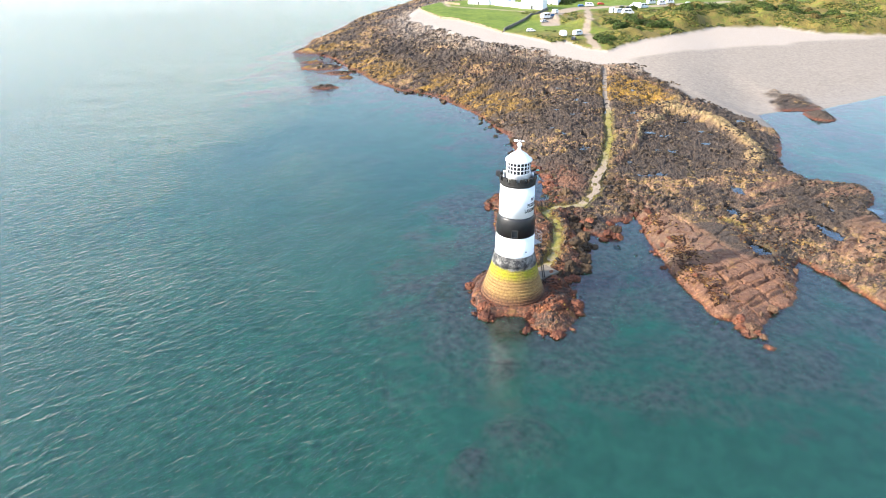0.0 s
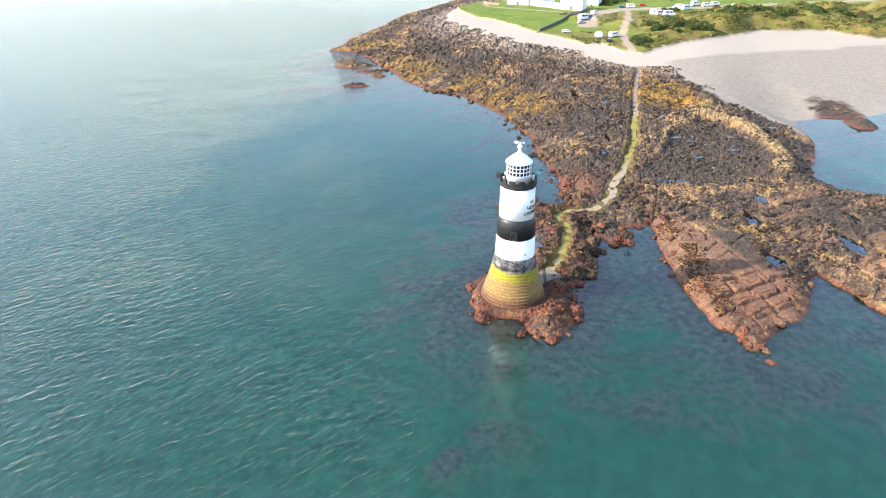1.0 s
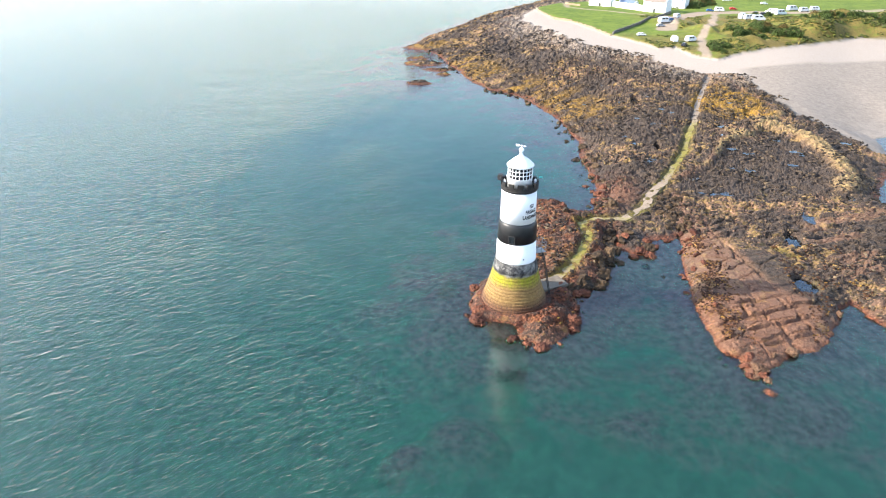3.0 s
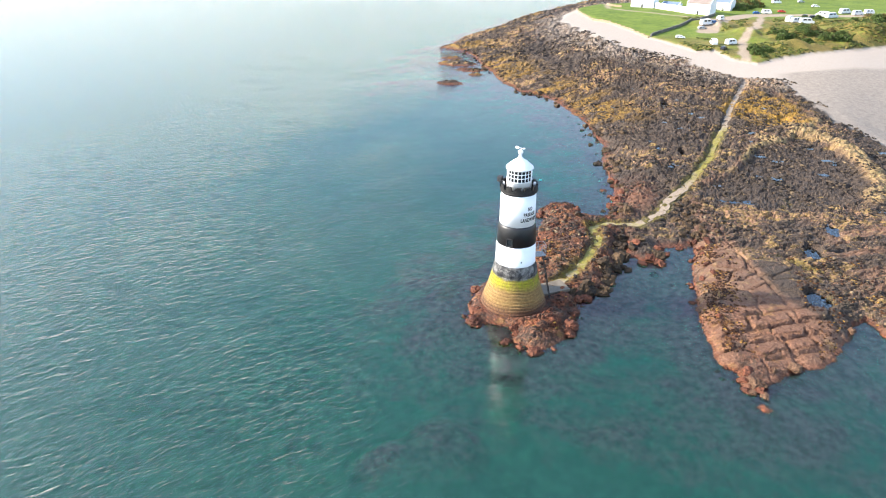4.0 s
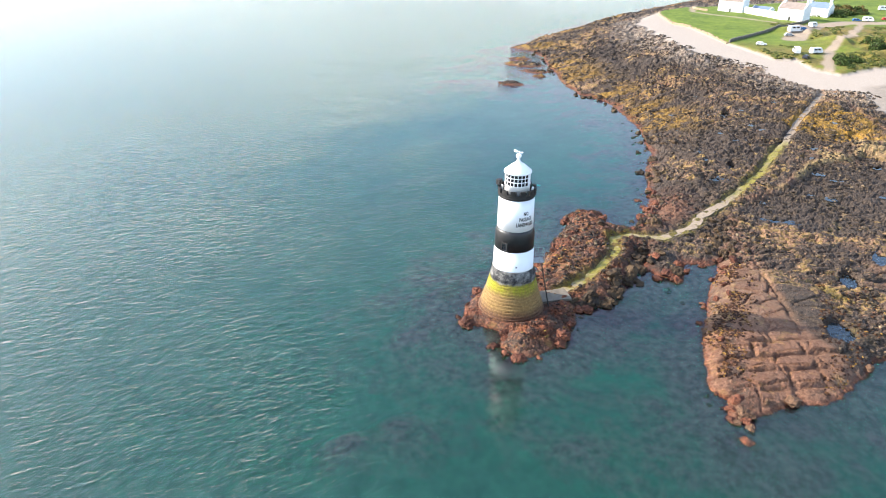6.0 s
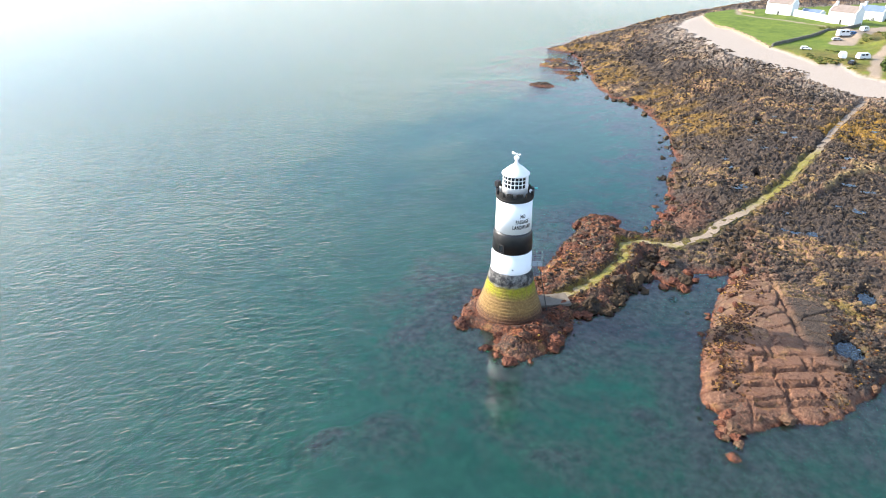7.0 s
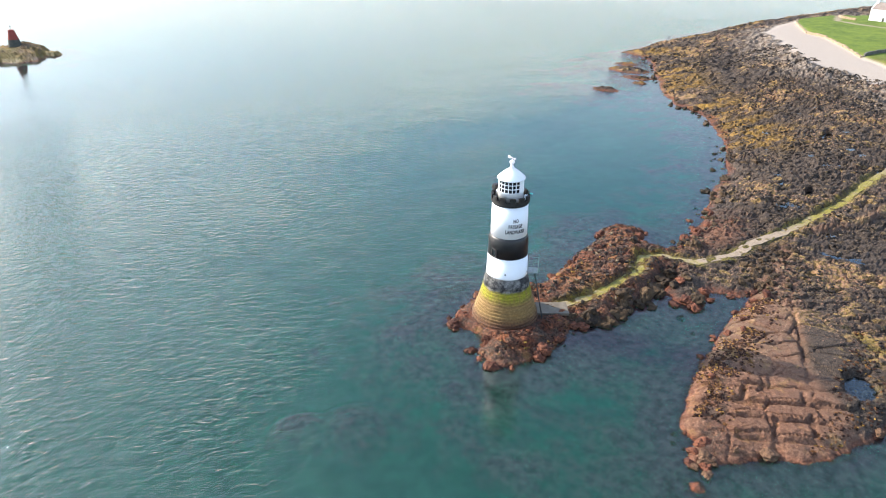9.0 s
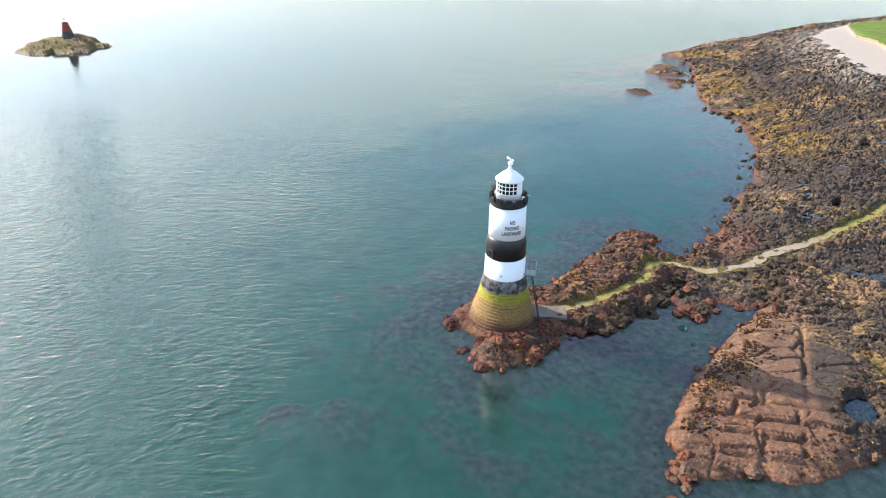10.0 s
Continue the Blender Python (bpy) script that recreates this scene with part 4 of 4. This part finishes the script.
# ---- cottages ----
def cottage(m, length, depth, eave, ridge, roof, chimneys, door=True, label="white two-storey cottage with a grey slate roof"):
    t = thing("cottage", m, label, "house", "white cottages by the field")
    bm = bmesh.new()
    prof = [(-depth / 2, -1.0), (depth / 2, -1.0), (depth / 2, eave), (0, ridge), (-depth / 2, eave)]
    ends = [[bm.verts.new((sx * length / 2, y, z)) for y, z in prof] for sx in (-1, 1)]
    bm.faces.new(ends[0]), bm.faces.new(ends[1])
    for j in range(5):
        bm.faces.new((ends[0][j], ends[0][(j + 1) % 5], ends[1][(j + 1) % 5], ends[1][j]))
    wall = part("wall", bm, LIME, t)
    slope = math.atan2(ridge - eave, depth / 2)
    run = math.hypot(ridge - eave, depth / 2) + 0.35
    for s in (-1, 1):
        mm = Matrix.Translation((0, s * (depth / 4 + 0.05), (eave + ridge) / 2 + 0.06)) @ Matrix.Rotation(-s * slope, 4, "X")
        part("roof", box((length - 0.5, run, 0.16), mm, 0.03), roof, t)
    for s in (-1, 1):
        bm = bmesh.new()
        for k in (-1, 1):
            add_box(bm, (0.35, run, 0.35), Matrix.Translation((s * (length / 2 - 0.12), k * (depth / 4 + 0.05), (eave + ridge) / 2 + 0.1)) @ Matrix.Rotation(-k * slope, 4, "X"))
        part("gable_coping", bm, LIME, t)
    for x in chimneys:
        c = part("chimney", box((1.0, 1.5, 2.4), Matrix.Translation((x, 0, ridge + 0.6)), 0.04), LIME, t)
        for k in (-0.4, 0.4):
            bm = bmesh.new()
            bmesh.ops.create_cone(bm, cap_ends=True, segments=10, radius1=0.17, radius2=0.14, depth=0.6, matrix=Matrix.Translation((x, k, ridge + 2.05)))
            part("chimney_pot", bm, ROOF, c)
    if door:
        d = part("door", box((1.1, 0.12, 2.2), Matrix.Translation((0.3, -depth / 2 - 0.02, 1.1)), 0.02), DARK_METAL, t)
        bm = bmesh.new()
        add_box(bm, (0.28, 0.5, 3.1), Matrix.Translation((-0.5, -depth / 2 - 0.2, 1.5)), 0.03)
        add_box(bm, (0.28, 0.5, 3.1), Matrix.Translation((1.1, -depth / 2 - 0.2, 1.5)), 0.03)
        add_box(bm, (1.9, 0.5, 0.3), Matrix.Translation((0.3, -depth / 2 - 0.2, 3.1)), 0.03)
        part("porch", bm, LIME, d)
    return t


def along(ax, ay, bx, by, back, z):
    """Pose of a house whose front base runs from a to b."""
    a = math.atan2(by - ay, bx - ax)
    return Matrix.Translation(((ax + bx) / 2 - math.sin(a) * back, (ay + by) / 2 + math.cos(a) * back, z)) @ Matrix.Rotation(a, 4, "Z")


HOUSE_Z = 14.4
cottage(along(15.9, 449, 30.5, 442.5, 3.8, HOUSE_Z), 15.0, 7.6, 6.3, 9.3, ROOF, (6.8, -6.8))
cottage(along(48.8, 421.5, 61.5, 414.0, 3.8, HOUSE_Z), 14.5, 7.6, 6.0, 9.0, ROOF, (6.6, -6.0))
cottage(along(62, 445, 76, 437, 3.0, HOUSE_Z), 13.0, 6.0, 5.0, 7.6, BLUE_ROOF, (5.5, -5.5), False, "white cottage behind with a blue-grey slate roof")
cottage(along(34, 448, 46, 440, 2.2, HOUSE_Z), 12.0, 4.4, 2.6, 4.0, BLUE_ROOF, (), False, "low white outbuilding with a blue-grey roof")


def straight_wall(name, a, b, height, thick, material, label, rough=0.0, sink=0.6):
    a, b = Vector(a), Vector(b)
    n = max(2, int((b - a).length / 1.6))
    bm, rows = bmesh.new(), []
    side = (b - a).to_3d().cross(Vector((0, 0, 1))).normalized() * thick / 2
    for k in range(n + 1):
        p = a.lerp(b, k / n)
        g = height_at(p.x, p.y)
        top = g + height + rough * (random.random() - 0.5)
        o = side * (1 + rough * (random.random() - 0.5))
        rows.append([bm.verts.new((p.x + s * o.x, p.y + s * o.y, z)) for s, z in ((-1, g - sink), (-0.85, top), (0.85, top), (1, g - sink))])
    for p, q in zip(rows, rows[1:]):
        for j in range(4):
            bm.faces.new((p[j], p[(j + 1) % 4], q[(j + 1) % 4], q[j]))
    bm.faces.new(rows[0]), bm.faces.new(rows[-1])
    return tagged(part(name, bm, material), label, "wall")


straight_wall("yard_wall", (31.3, 444.0), (48.8, 422.5), 3.4, 0.5, LIME, "high white-washed wall between the cottages")
straight_wall("field_wall", (30.5, 332.5), (50.5, 381), 1.3, 0.7, FIELD_WALL, "grey dry-stone field wall", 0.35)
straight_wall("field_wall", (50.6, 381.3), (64.5, 414), 1.3, 0.7, FIELD_WALL, "grey dry-stone field wall", 0.35)
for a, b in (((29.8, 332.3), (19.6, 354.6)), ((19.4, 355.0), (8.4, 377.6)), ((8.2, 378.0), (-1.2, 386.4)), ((-1.5, 386.9), (-13.2, 419.6)), ((-13.4, 420.2), (-16.2, 435.5))):
    straight_wall("sea_wall", a, b, 0.7, 0.8, SEA_WALL, "sandy-coloured sea wall below the field", 0.8, 1.9)
for a, b in (((11, 444), (4, 449)), ((4, 449), (1, 455))):
    straight_wall("garden_wall", a, b, 1.2, 0.5, SEA_WALL, "pale garden wall beside the cottage", 0.2)


# ---- vehicles ----
def vehicle(kind, paint, label, category):
    t = thing(kind, Matrix(), label, category, "vehicles parked on the grass")
    L, W, H, nose, z0 = {"campervan": (5.6, 2.1, 2.6, 0.9, 0.35), "motorhome": (6.8, 2.3, 3.0, 1.2, 0.4), "car": (4.3, 1.8, 1.45, 1.1, 0.28), "caravan": (5.2, 2.2, 2.5, 0.3, 0.4)}[kind]
    cabin = 0.62 if kind == "car" else 0.5
    prof = [(-L / 2, z0), (L / 2, z0), (L / 2, H * 0.5), (L / 2 - nose, H * 0.58), (L / 2 - nose - H * 0.28, H), (-L / 2 + (0.7 if kind == "car" else 0.12), H), (-L / 2, H * cabin)]
    bm = bmesh.new()
    sides = [[bm.verts.new((x, s * W / 2 * (0.86 if z > H * 0.8 else 1), z)) for x, z in prof] for s in (-1, 1)]
    bm.faces.new(sides[0]), bm.faces.new(sides[1])
    for j in range(len(prof)):
        bm.faces.new((sides[0][j], sides[0][(j + 1) % len(prof)], sides[1][(j + 1) % len(prof)], sides[1][j]))
    bmesh.ops.bevel(bm, geom=list(bm.edges), offset=0.10, segments=2, affect="EDGES")
    body = part("body", bm, paint, t)
    mid = H * 0.74
    for s in (-1, 1):
        for x, w in ((-L * 0.22, L * 0.24), (L * 0.10, L * 0.22)):
            m = Matrix.Translation((x - (0.2 if kind == "car" else 0), s * (W / 2 * 0.95), mid)) @ Matrix.Rotation(s * (0.16 if kind == "car" else 0.03), 4, "X")
            part("side_window", box((w, 0.08, H * 0.24), m, 0.02), GLASS_DARK, body)
    xs_ = L / 2 - nose - H * 0.14
    part("windscreen", box((0.06, W * 0.78, H * 0.40), Matrix.Translation((xs_ + 0.03, 0, H * 0.79)) @ Matrix.Rotation(-0.58, 4, "Y"), 0.02), GLASS_DARK, body)
    for x in ((-L * 0.31, L * 0.32) if kind != "caravan" else (-0.1,)):
        for s in (-1, 1):
            r = 0.33
            bm = bmesh.new()
            bmesh.ops.create_cone(bm, cap_ends=True, segments=16, radius1=r, radius2=r, depth=0.24, matrix=Matrix.Translation((x, s * (W / 2 - 0.10), r)) @ Matrix.Rotation(radians(90), 4, "X"))
            wh = part("wheel", bm, RUBBER, t)
            bm = bmesh.new()
            bmesh.ops.create_cone(bm, cap_ends=True, segments=12, radius1=0.2, radius2=0.18, depth=0.05, matrix=Matrix.Translation((x, s * (W / 2 + 0.03), r)) @ Matrix.Rotation(radians(90), 4, "X"))
            part("rim", bm, STEEL, wh)
    if kind == "caravan":
        bm = rod(bmesh.new(), (L / 2, 0.5, 0.45), (L / 2 + 1.2, 0, 0.45), 0.05)
        rod(bm, (L / 2, -0.5, 0.45), (L / 2 + 1.2, 0, 0.45), 0.05)
        part("tow_bar", bm, STEEL, t)
    return t


FLEET = {k: vehicle(*v) for k, v in dict(
    camper=("campervan", BODY["white"], "white campervan parked on rough grass", "van"), motorhome=("motorhome", BODY["white"], "white motorhome parked beside the track", "motorhome"),
    caravan=("caravan", BODY["white"], "white touring caravan on the grass", "caravan"), white=("car", BODY["white"], "white hatchback car parked on the grass", "car"),
    blue=("car", BODY["blue"], "blue car parked beside the track", "car"), red=("car", BODY["red"], "bright red car parked beside the track", "car"),
    silver=("car", BODY["silver"], "silver car parked by the field wall", "car"), dark=("car", BODY["dark"], "dark car parked on the grass", "car")).items()}
PARKED = [("white", 43.8, 329, 5), ("motorhome", 57.4, 370, 35), ("silver", 55, 360, 20), ("blue", 61, 372, 30), ("caravan", 65.8, 392, 60), ("camper", 57.5, 315.5, 100), ("caravan", 64.6, 316, 40),
          ("dark", 61, 306, 70), ("blue", 88.2, 427, 10), ("caravan", 93.5, 428, 8), ("red", 103, 437.5, 5), ("motorhome", 100.8, 397, 60), ("camper", 102.3, 387.5, 25), ("motorhome", 106.5, 383.5, 10),
          ("dark", 116, 416, 20), ("motorhome", 121, 421, 150), ("motorhome", 125, 417, 30), ("white", 127, 470, 10), ("camper", 107, 486, 12), ("silver", 123, 495, 20), ("motorhome", 136.4, 439, 30),
          ("camper", 141.7, 434, 20), ("caravan", 149, 440, 15), ("dark", 112, 419, 100), ("white", 160, 436, 10)]
used = set()
for kind, x, y, turn in PARKED:
    m = pose(x, y, height_at(x, y) - 0.03, 0, 0, turn)
    if kind in used:
        copy_thing(FLEET[kind], m)
    else:
        FLEET[kind].matrix_basis = m
        used.add(kind)


# ---- scrub ----
def shrub_meshes(seed, leaf):
    rng = random.Random(seed)
    trunk, crown = bmesh.new(), bmesh.new()
    for k in range(5):
        a = rng.uniform(0, 6.28)
        rod(trunk, (0, 0, -0.2), (0.5 * math.cos(a), 0.5 * math.sin(a), rng.uniform(0.5, 0.9)), 0.05, 5)
    for k in range(420):
        a, e = rng.uniform(0, 6.28), math.asin(rng.uniform(0.0, 1.0))
        lump = 0.8 + 0.28 * math.sin(3 * a + seed) * math.cos(2.3 * e + seed) + rng.uniform(-0.16, 0.16)
        p = Vector((math.cos(a) * math.cos(e), math.sin(a) * math.cos(e), math.sin(e) * 0.95)) * lump
        q = Euler((rng.uniform(0, 6), rng.uniform(0, 6), rng.uniform(0, 6))).to_matrix()
        s = rng.uniform(0.07, 0.17)
        vs = [crown.verts.new(p + q @ Vector(c) * s) for c in ((-1, -0.5, 0), (0, -0.7, 0.3), (1, 0.1, 0), (0, 0.8, 0.2))]
        crown.faces.new(vs)
    return mesh_of("trunk", trunk, WOOD), mesh_of("crown", crown, leaf)


SHRUBS = [shrub_meshes(k, LEAF if k < 3 else LEAF_DRY) for k in range(4)]


def shrub(x, y, r, h, k):
    t = thing("shrub", pose(x, y, height_at(x, y) - 0.1, 0, 0, random.uniform(0, 360)) @ Matrix.Diagonal((r, r, h, 1)),
              "dark green scrubby bush" if k < 3 else "brown bracken clump on the dune", "bush", "scrub on the dunes")
    for name, me in zip(("trunk", "crown"), SHRUBS[k]):
        new(name, me).parent = t


rng = random.Random(5)
for cx, cy, sx, sy, n in ((84, 462, 16, 9, 34), (76, 445, 8, 6, 12), (110, 332, 6, 9, 9), (126, 352, 8, 7, 9), (158, 366, 11, 8, 12), (76, 302, 4, 10, 8), (205, 362, 13, 8, 10), (100, 345, 9, 14, 22), (135, 362, 14, 8, 24), (180, 372, 30, 10, 30), (215, 362, 18, 8, 16), (90, 330, 6, 10, 12), (160, 415, 50, 8, 14)):
    for _ in range(n):
        r = rng.uniform(1.0, 3.2) * (1.35 if cy > 440 else 1)
        shrub(rng.gauss(cx, sx * 0.5), rng.gauss(cy, sy * 0.5), r, r * rng.uniform(0.7, 1.1), rng.randrange(4))


# ---- boulders ----
def boulder_mesh(seed, material):
    rng = random.Random(seed)
    bm = bmesh.new()
    bmesh.ops.create_icosphere(bm, subdivisions=3, radius=1)
    off = Vector((seed * 3.7, seed * 1.9, 0))
    planes = [(Vector((rng.gauss(0, 1), rng.gauss(0, 1), rng.gauss(0, 1))).normalized(), rng.uniform(0.55, 0.85)) for _ in range(9)]
    for v in bm.verts:
        for n, dd in planes:
            over = v.co.dot(n) - dd
            if over > 0:
                v.co -= n * over * 0.97
        v.co *= 1 + 0.30 * noise.fractal(v.co * 2.3 + off, 0.7, 2.1, 5)
    return mesh_of("boulder", bm, material)


BOULDERS = {m.name: [boulder_mesh(k + 7 * i, m) for k in range(4)] for i, m in enumerate((ROCK_RED, ROCK_DARK, ROCK_TAN))}


def boulder(x, y, r, material, label, flat=0.7, z=None):
    if line_distance(PATH_LINE, np.array([x]), np.array([y]))[0][0] < 1.0 + r:
        return
    ob = new("boulder", rng.choice(BOULDERS[material.name]))
    z = height_at(x, y) if z is None else z
    ob.matrix_basis = pose(x, y, z + r * flat * 0.15, rng.uniform(-12, 12), rng.uniform(-12, 12), rng.uniform(0, 360)) @ Matrix.Diagonal((r, r * rng.uniform(0.7, 1.0), r * flat, 1))
    tagged(ob, label, "rock", "boulders on the shore")


def along_edge(poly, a, b, n, spread, r0, r1, material, label):
    for _ in range(n):
        i = rng.randrange(a, b)
        p = Vector(poly[i]).lerp(Vector(poly[i + 1]), rng.random())
        x, y = p.x + rng.gauss(0, spread), p.y + rng.gauss(0, spread)
        if math.hypot(x - TX, y - TY) > 7.2 and height_at(x, y) > -1.2:
            boulder(x, y, rng.uniform(r0, r1), material, label)


along_edge(LIGHT_ROCK, 9, 22, 26, 0.8, 0.4, 1.5, ROCK_RED, "red-brown weedy boulder at the water's edge")
along_edge(LIGHT_ROCK, 21, 28, 34, 0.8, 0.7, 1.7, ROCK_DARK, "dark weed-covered boulder at the water's edge")
along_edge(LIGHT_ROCK, 1, 9, 14, 1.0, 0.4, 1.3, ROCK_RED, "red-brown weedy boulder at the water's edge")
along_edge(PLATFORM, 0, 10, 24, 1.2, 0.3, 0.9, ROCK_RED, "red-brown weedy rock at the platform's edge")
along_edge(PLATFORM, 8, 20, 8, 0.8, 0.6, 1.3, ROCK_TAN, "tan rock at the platform's edge")
along_edge(MAINLAND, 10, 30, 110, 2.0, 0.5, 1.5, ROCK_DARK, "dark weed-covered rock on the shore")
along_edge(MAINLAND, 24, 35, 30, 1.2, 0.5, 1.2, ROCK_RED, "red-brown weedy rock on the shore")
for _ in range(70):
    boulder(rng.gauss(42.5, 2.2), rng.gauss(141, 5.5), rng.uniform(0.4, 1.0), ROCK_DARK, "dark weed-covered boulder beside the causeway")
for x, y, r in ((29.5, 141.3, 1.9), (25.2, 127.4, 1.6), (29.5, 125.3, 1.5), (27.2, 109.3, 1.9), (26.4, 113.5, 1.7), (36.6, 121.8, 1.6), (28.6, 117.5, 2.0), (24.5, 104.8, 1.6)):
    boulder(x, y, r, ROCK_DARK if y > 104 else ROCK_RED, "large rounded boulder with brown weed", 0.75)
boulder(52.9, 88.4, 0.55, ROCK_TAN, "small pale stone on the rock platform", 0.9)


# ---- small puddles between the rocks ----
puddles = 0
for _ in range(900):
    x, y = rng.uniform(-20, 100), rng.uniform(145, 258)
    if puddles >= 60 or line_distance(PATH_LINE, np.array([x]), np.array([y]))[0][0] < 2.6 or inside_distance(ROCK_EDGE, np.array([x]), np.array([y]))[0] < 4:
        continue
    ring = [height_at(x + 1.3 * math.cos(a), y + 1.3 * math.sin(a)) for a in (0, 1.05, 2.1, 3.14, 4.2, 5.24)]
    low = height_at(x, y)
    if low > 0.5 and min(ring) > low - 0.1 and max(ring) > low + 0.25:
        bm = bmesh.new()
        bmesh.ops.create_circle(bm, cap_ends=True, segments=14, radius=1.0, matrix=Matrix.Diagonal((rng.uniform(1.0, 2.2), rng.uniform(0.9, 1.6), 1, 1)))
        ob = part("tide_pool", bm, POOL)
        ob.location = (x, y, low + 0.24)
        tagged(ob, "shallow puddle left between weedy rocks", "pool", "tide pools", "structure")
        puddles += 1


# ---- loose stones and weed clumps, too many to count ----
def heights(x, y):
    i, j = np.clip(np.searchsorted(xs, x) - 1, 0, len(xs) - 2), np.clip(np.searchsorted(ys, y) - 1, 0, len(ys) - 2)
    f, g = (x - xs[i]) / (xs[i + 1] - xs[i]), (y - ys[j]) / (ys[j + 1] - ys[j])
    return (Z[j, i] * (1 - f) + Z[j, i + 1] * f) * (1 - g) + (Z[j + 1, i] * (1 - f) + Z[j + 1, i + 1] * f) * g


def island_material(name, low, mid, high):
    m = Mat(name, 0.8)
    m.b.inputs["Specular IOR Level"].default_value = 0.2
    r = m.n.new("ShaderNodeNewGeometry").outputs["Random Per Island"]
    c = m.mix(m.ramp(r, 0.35, 0.75), low, mid)
    c = m.mix(m.ramp(r, 0.84, 0.95), c, high)
    m.color(m.mix(m.ramp(m.noise(5.0, 4.0), 0.35, 0.65), c, low))
    m.bump(m.noise(9.0, 4.0), 0.5, 0.05)
    return m.m


def scatter(name, x, y, size, flat, material, label, category, seed):
    gen = np.random.default_rng(seed)
    ico = bmesh.new()
    bmesh.ops.create_icosphere(ico, subdivisions=1, radius=1)
    v0, f0 = np.array([v.co[:] for v in ico.verts]), np.array([[v.index for v in f.verts] for f in ico.faces])
    ico.free()
    n = len(x)
    jag = v0[None] * gen.uniform(0.55, 1.15, (n, len(v0), 1))
    ang = gen.uniform(0, 6.28, n)
    sx, sy = size * gen.uniform(0.8, 1.5, n), size * gen.uniform(0.5, 1.0, n)
    px, py = jag[:, :, 0] * sx[:, None], jag[:, :, 1] * sy[:, None]
    co = np.stack([px * np.cos(ang)[:, None] - py * np.sin(ang)[:, None] + x[:, None], px * np.sin(ang)[:, None] + py * np.cos(ang)[:, None] + y[:, None],
                   jag[:, :, 2] * (size * flat)[:, None] + (heights(x, y) + 0.12 * size)[:, None]], -1)
    faces = (f0[None] + (np.arange(n) * len(v0))[:, None, None]).reshape(-1, 3)
    me = bpy.data.meshes.new(name)
    me.from_pydata(co.reshape(-1, 3), [], faces)
    me.materials.append(material)
    return tagged(new(name, me), label, category, kind="stuff")


gen = np.random.default_rng(11)
x, y = gen.uniform(-75, 104, 42000), gen.uniform(104, 350, 42000)
keep = (inside_distance(ROCK_EDGE, x, y) > -3) & (heights(x, y) > 0.25) & (line_distance(PATH_LINE, x, y)[0] > 1.3) & (np.hypot(x - TX, y - TY) > 8)
keep &= ~((x < 62) & (x > 42) & (y < 128)) & (vnoise(x / 6, y / 6, 131) > 0.50)
x, y = x[keep], y[keep]
scatter("loose_stones", x, y, gen.uniform(0.18, 0.55, len(x)) * (1 + (y - 104) / 800), np.full(len(x), 0.6),
        island_material("mixed_shore_stone", (0.022, 0.017, 0.013), (0.115, 0.080, 0.050), (0.27, 0.19, 0.11)), "dark, tan and golden loose stones strewn over the reef", "stones", 21)
x, y = gen.normal(46.3, 1.7, 2600) + 0.0, gen.uniform(83, 130, 2600)
x2, y2 = gen.uniform(8, 30, 2600), gen.uniform(84, 142, 2600)
x3, y3 = gen.uniform(60, 74, 1500), gen.uniform(94, 130, 1500)
x, y = np.concatenate([x, x2, x3]), np.concatenate([y, y2, y3])
keep = (heights(x, y) > 0.05) & (line_distance(PATH_LINE, x, y)[0] > 1.1) & (np.hypot(x - TX, y - TY) > 7.4) & (vnoise(x / 2.5, y / 2.5, 137) > 0.45)
x, y = x[keep], y[keep]
scatter("weed_clumps", x, y, gen.uniform(0.10, 0.34, len(x)), np.full(len(x), 0.55),
        island_material("bladder_weed", (0.026, 0.011, 0.007), (0.14, 0.060, 0.018), (0.46, 0.26, 0.05)), "brown and golden seaweed clumps on wet rock", "seaweed", 22)
x, y = gen.uniform(44, 260, 30000), gen.uniform(288, 420, 30000)
keep = (inside_distance(GRASS, x, y) > 0.5) & (fields(x, y)[7] > 0.35) & (vnoise(x / 9, y / 9, 151) + 0.5 * vnoise(x / 3, y / 3, 153) > 0.72)
for pts in DIRT_LINES:
    keep &= line_distance(pts, x, y)[0] > 6.5
for _, vx, vy, _ in PARKED:
    keep &= np.hypot(x - vx, y - vy) > 4.5
x, y = x[keep], y[keep]
scatter("tussocks", x, y, gen.uniform(0.35, 1.1, len(x)), np.full(len(x), 0.5),
        island_material("dune_tussock", (0.050, 0.060, 0.012), (0.125, 0.125, 0.022), (0.24, 0.165, 0.05)), "olive and straw-coloured tussocks of dune grass", "grass", 23)
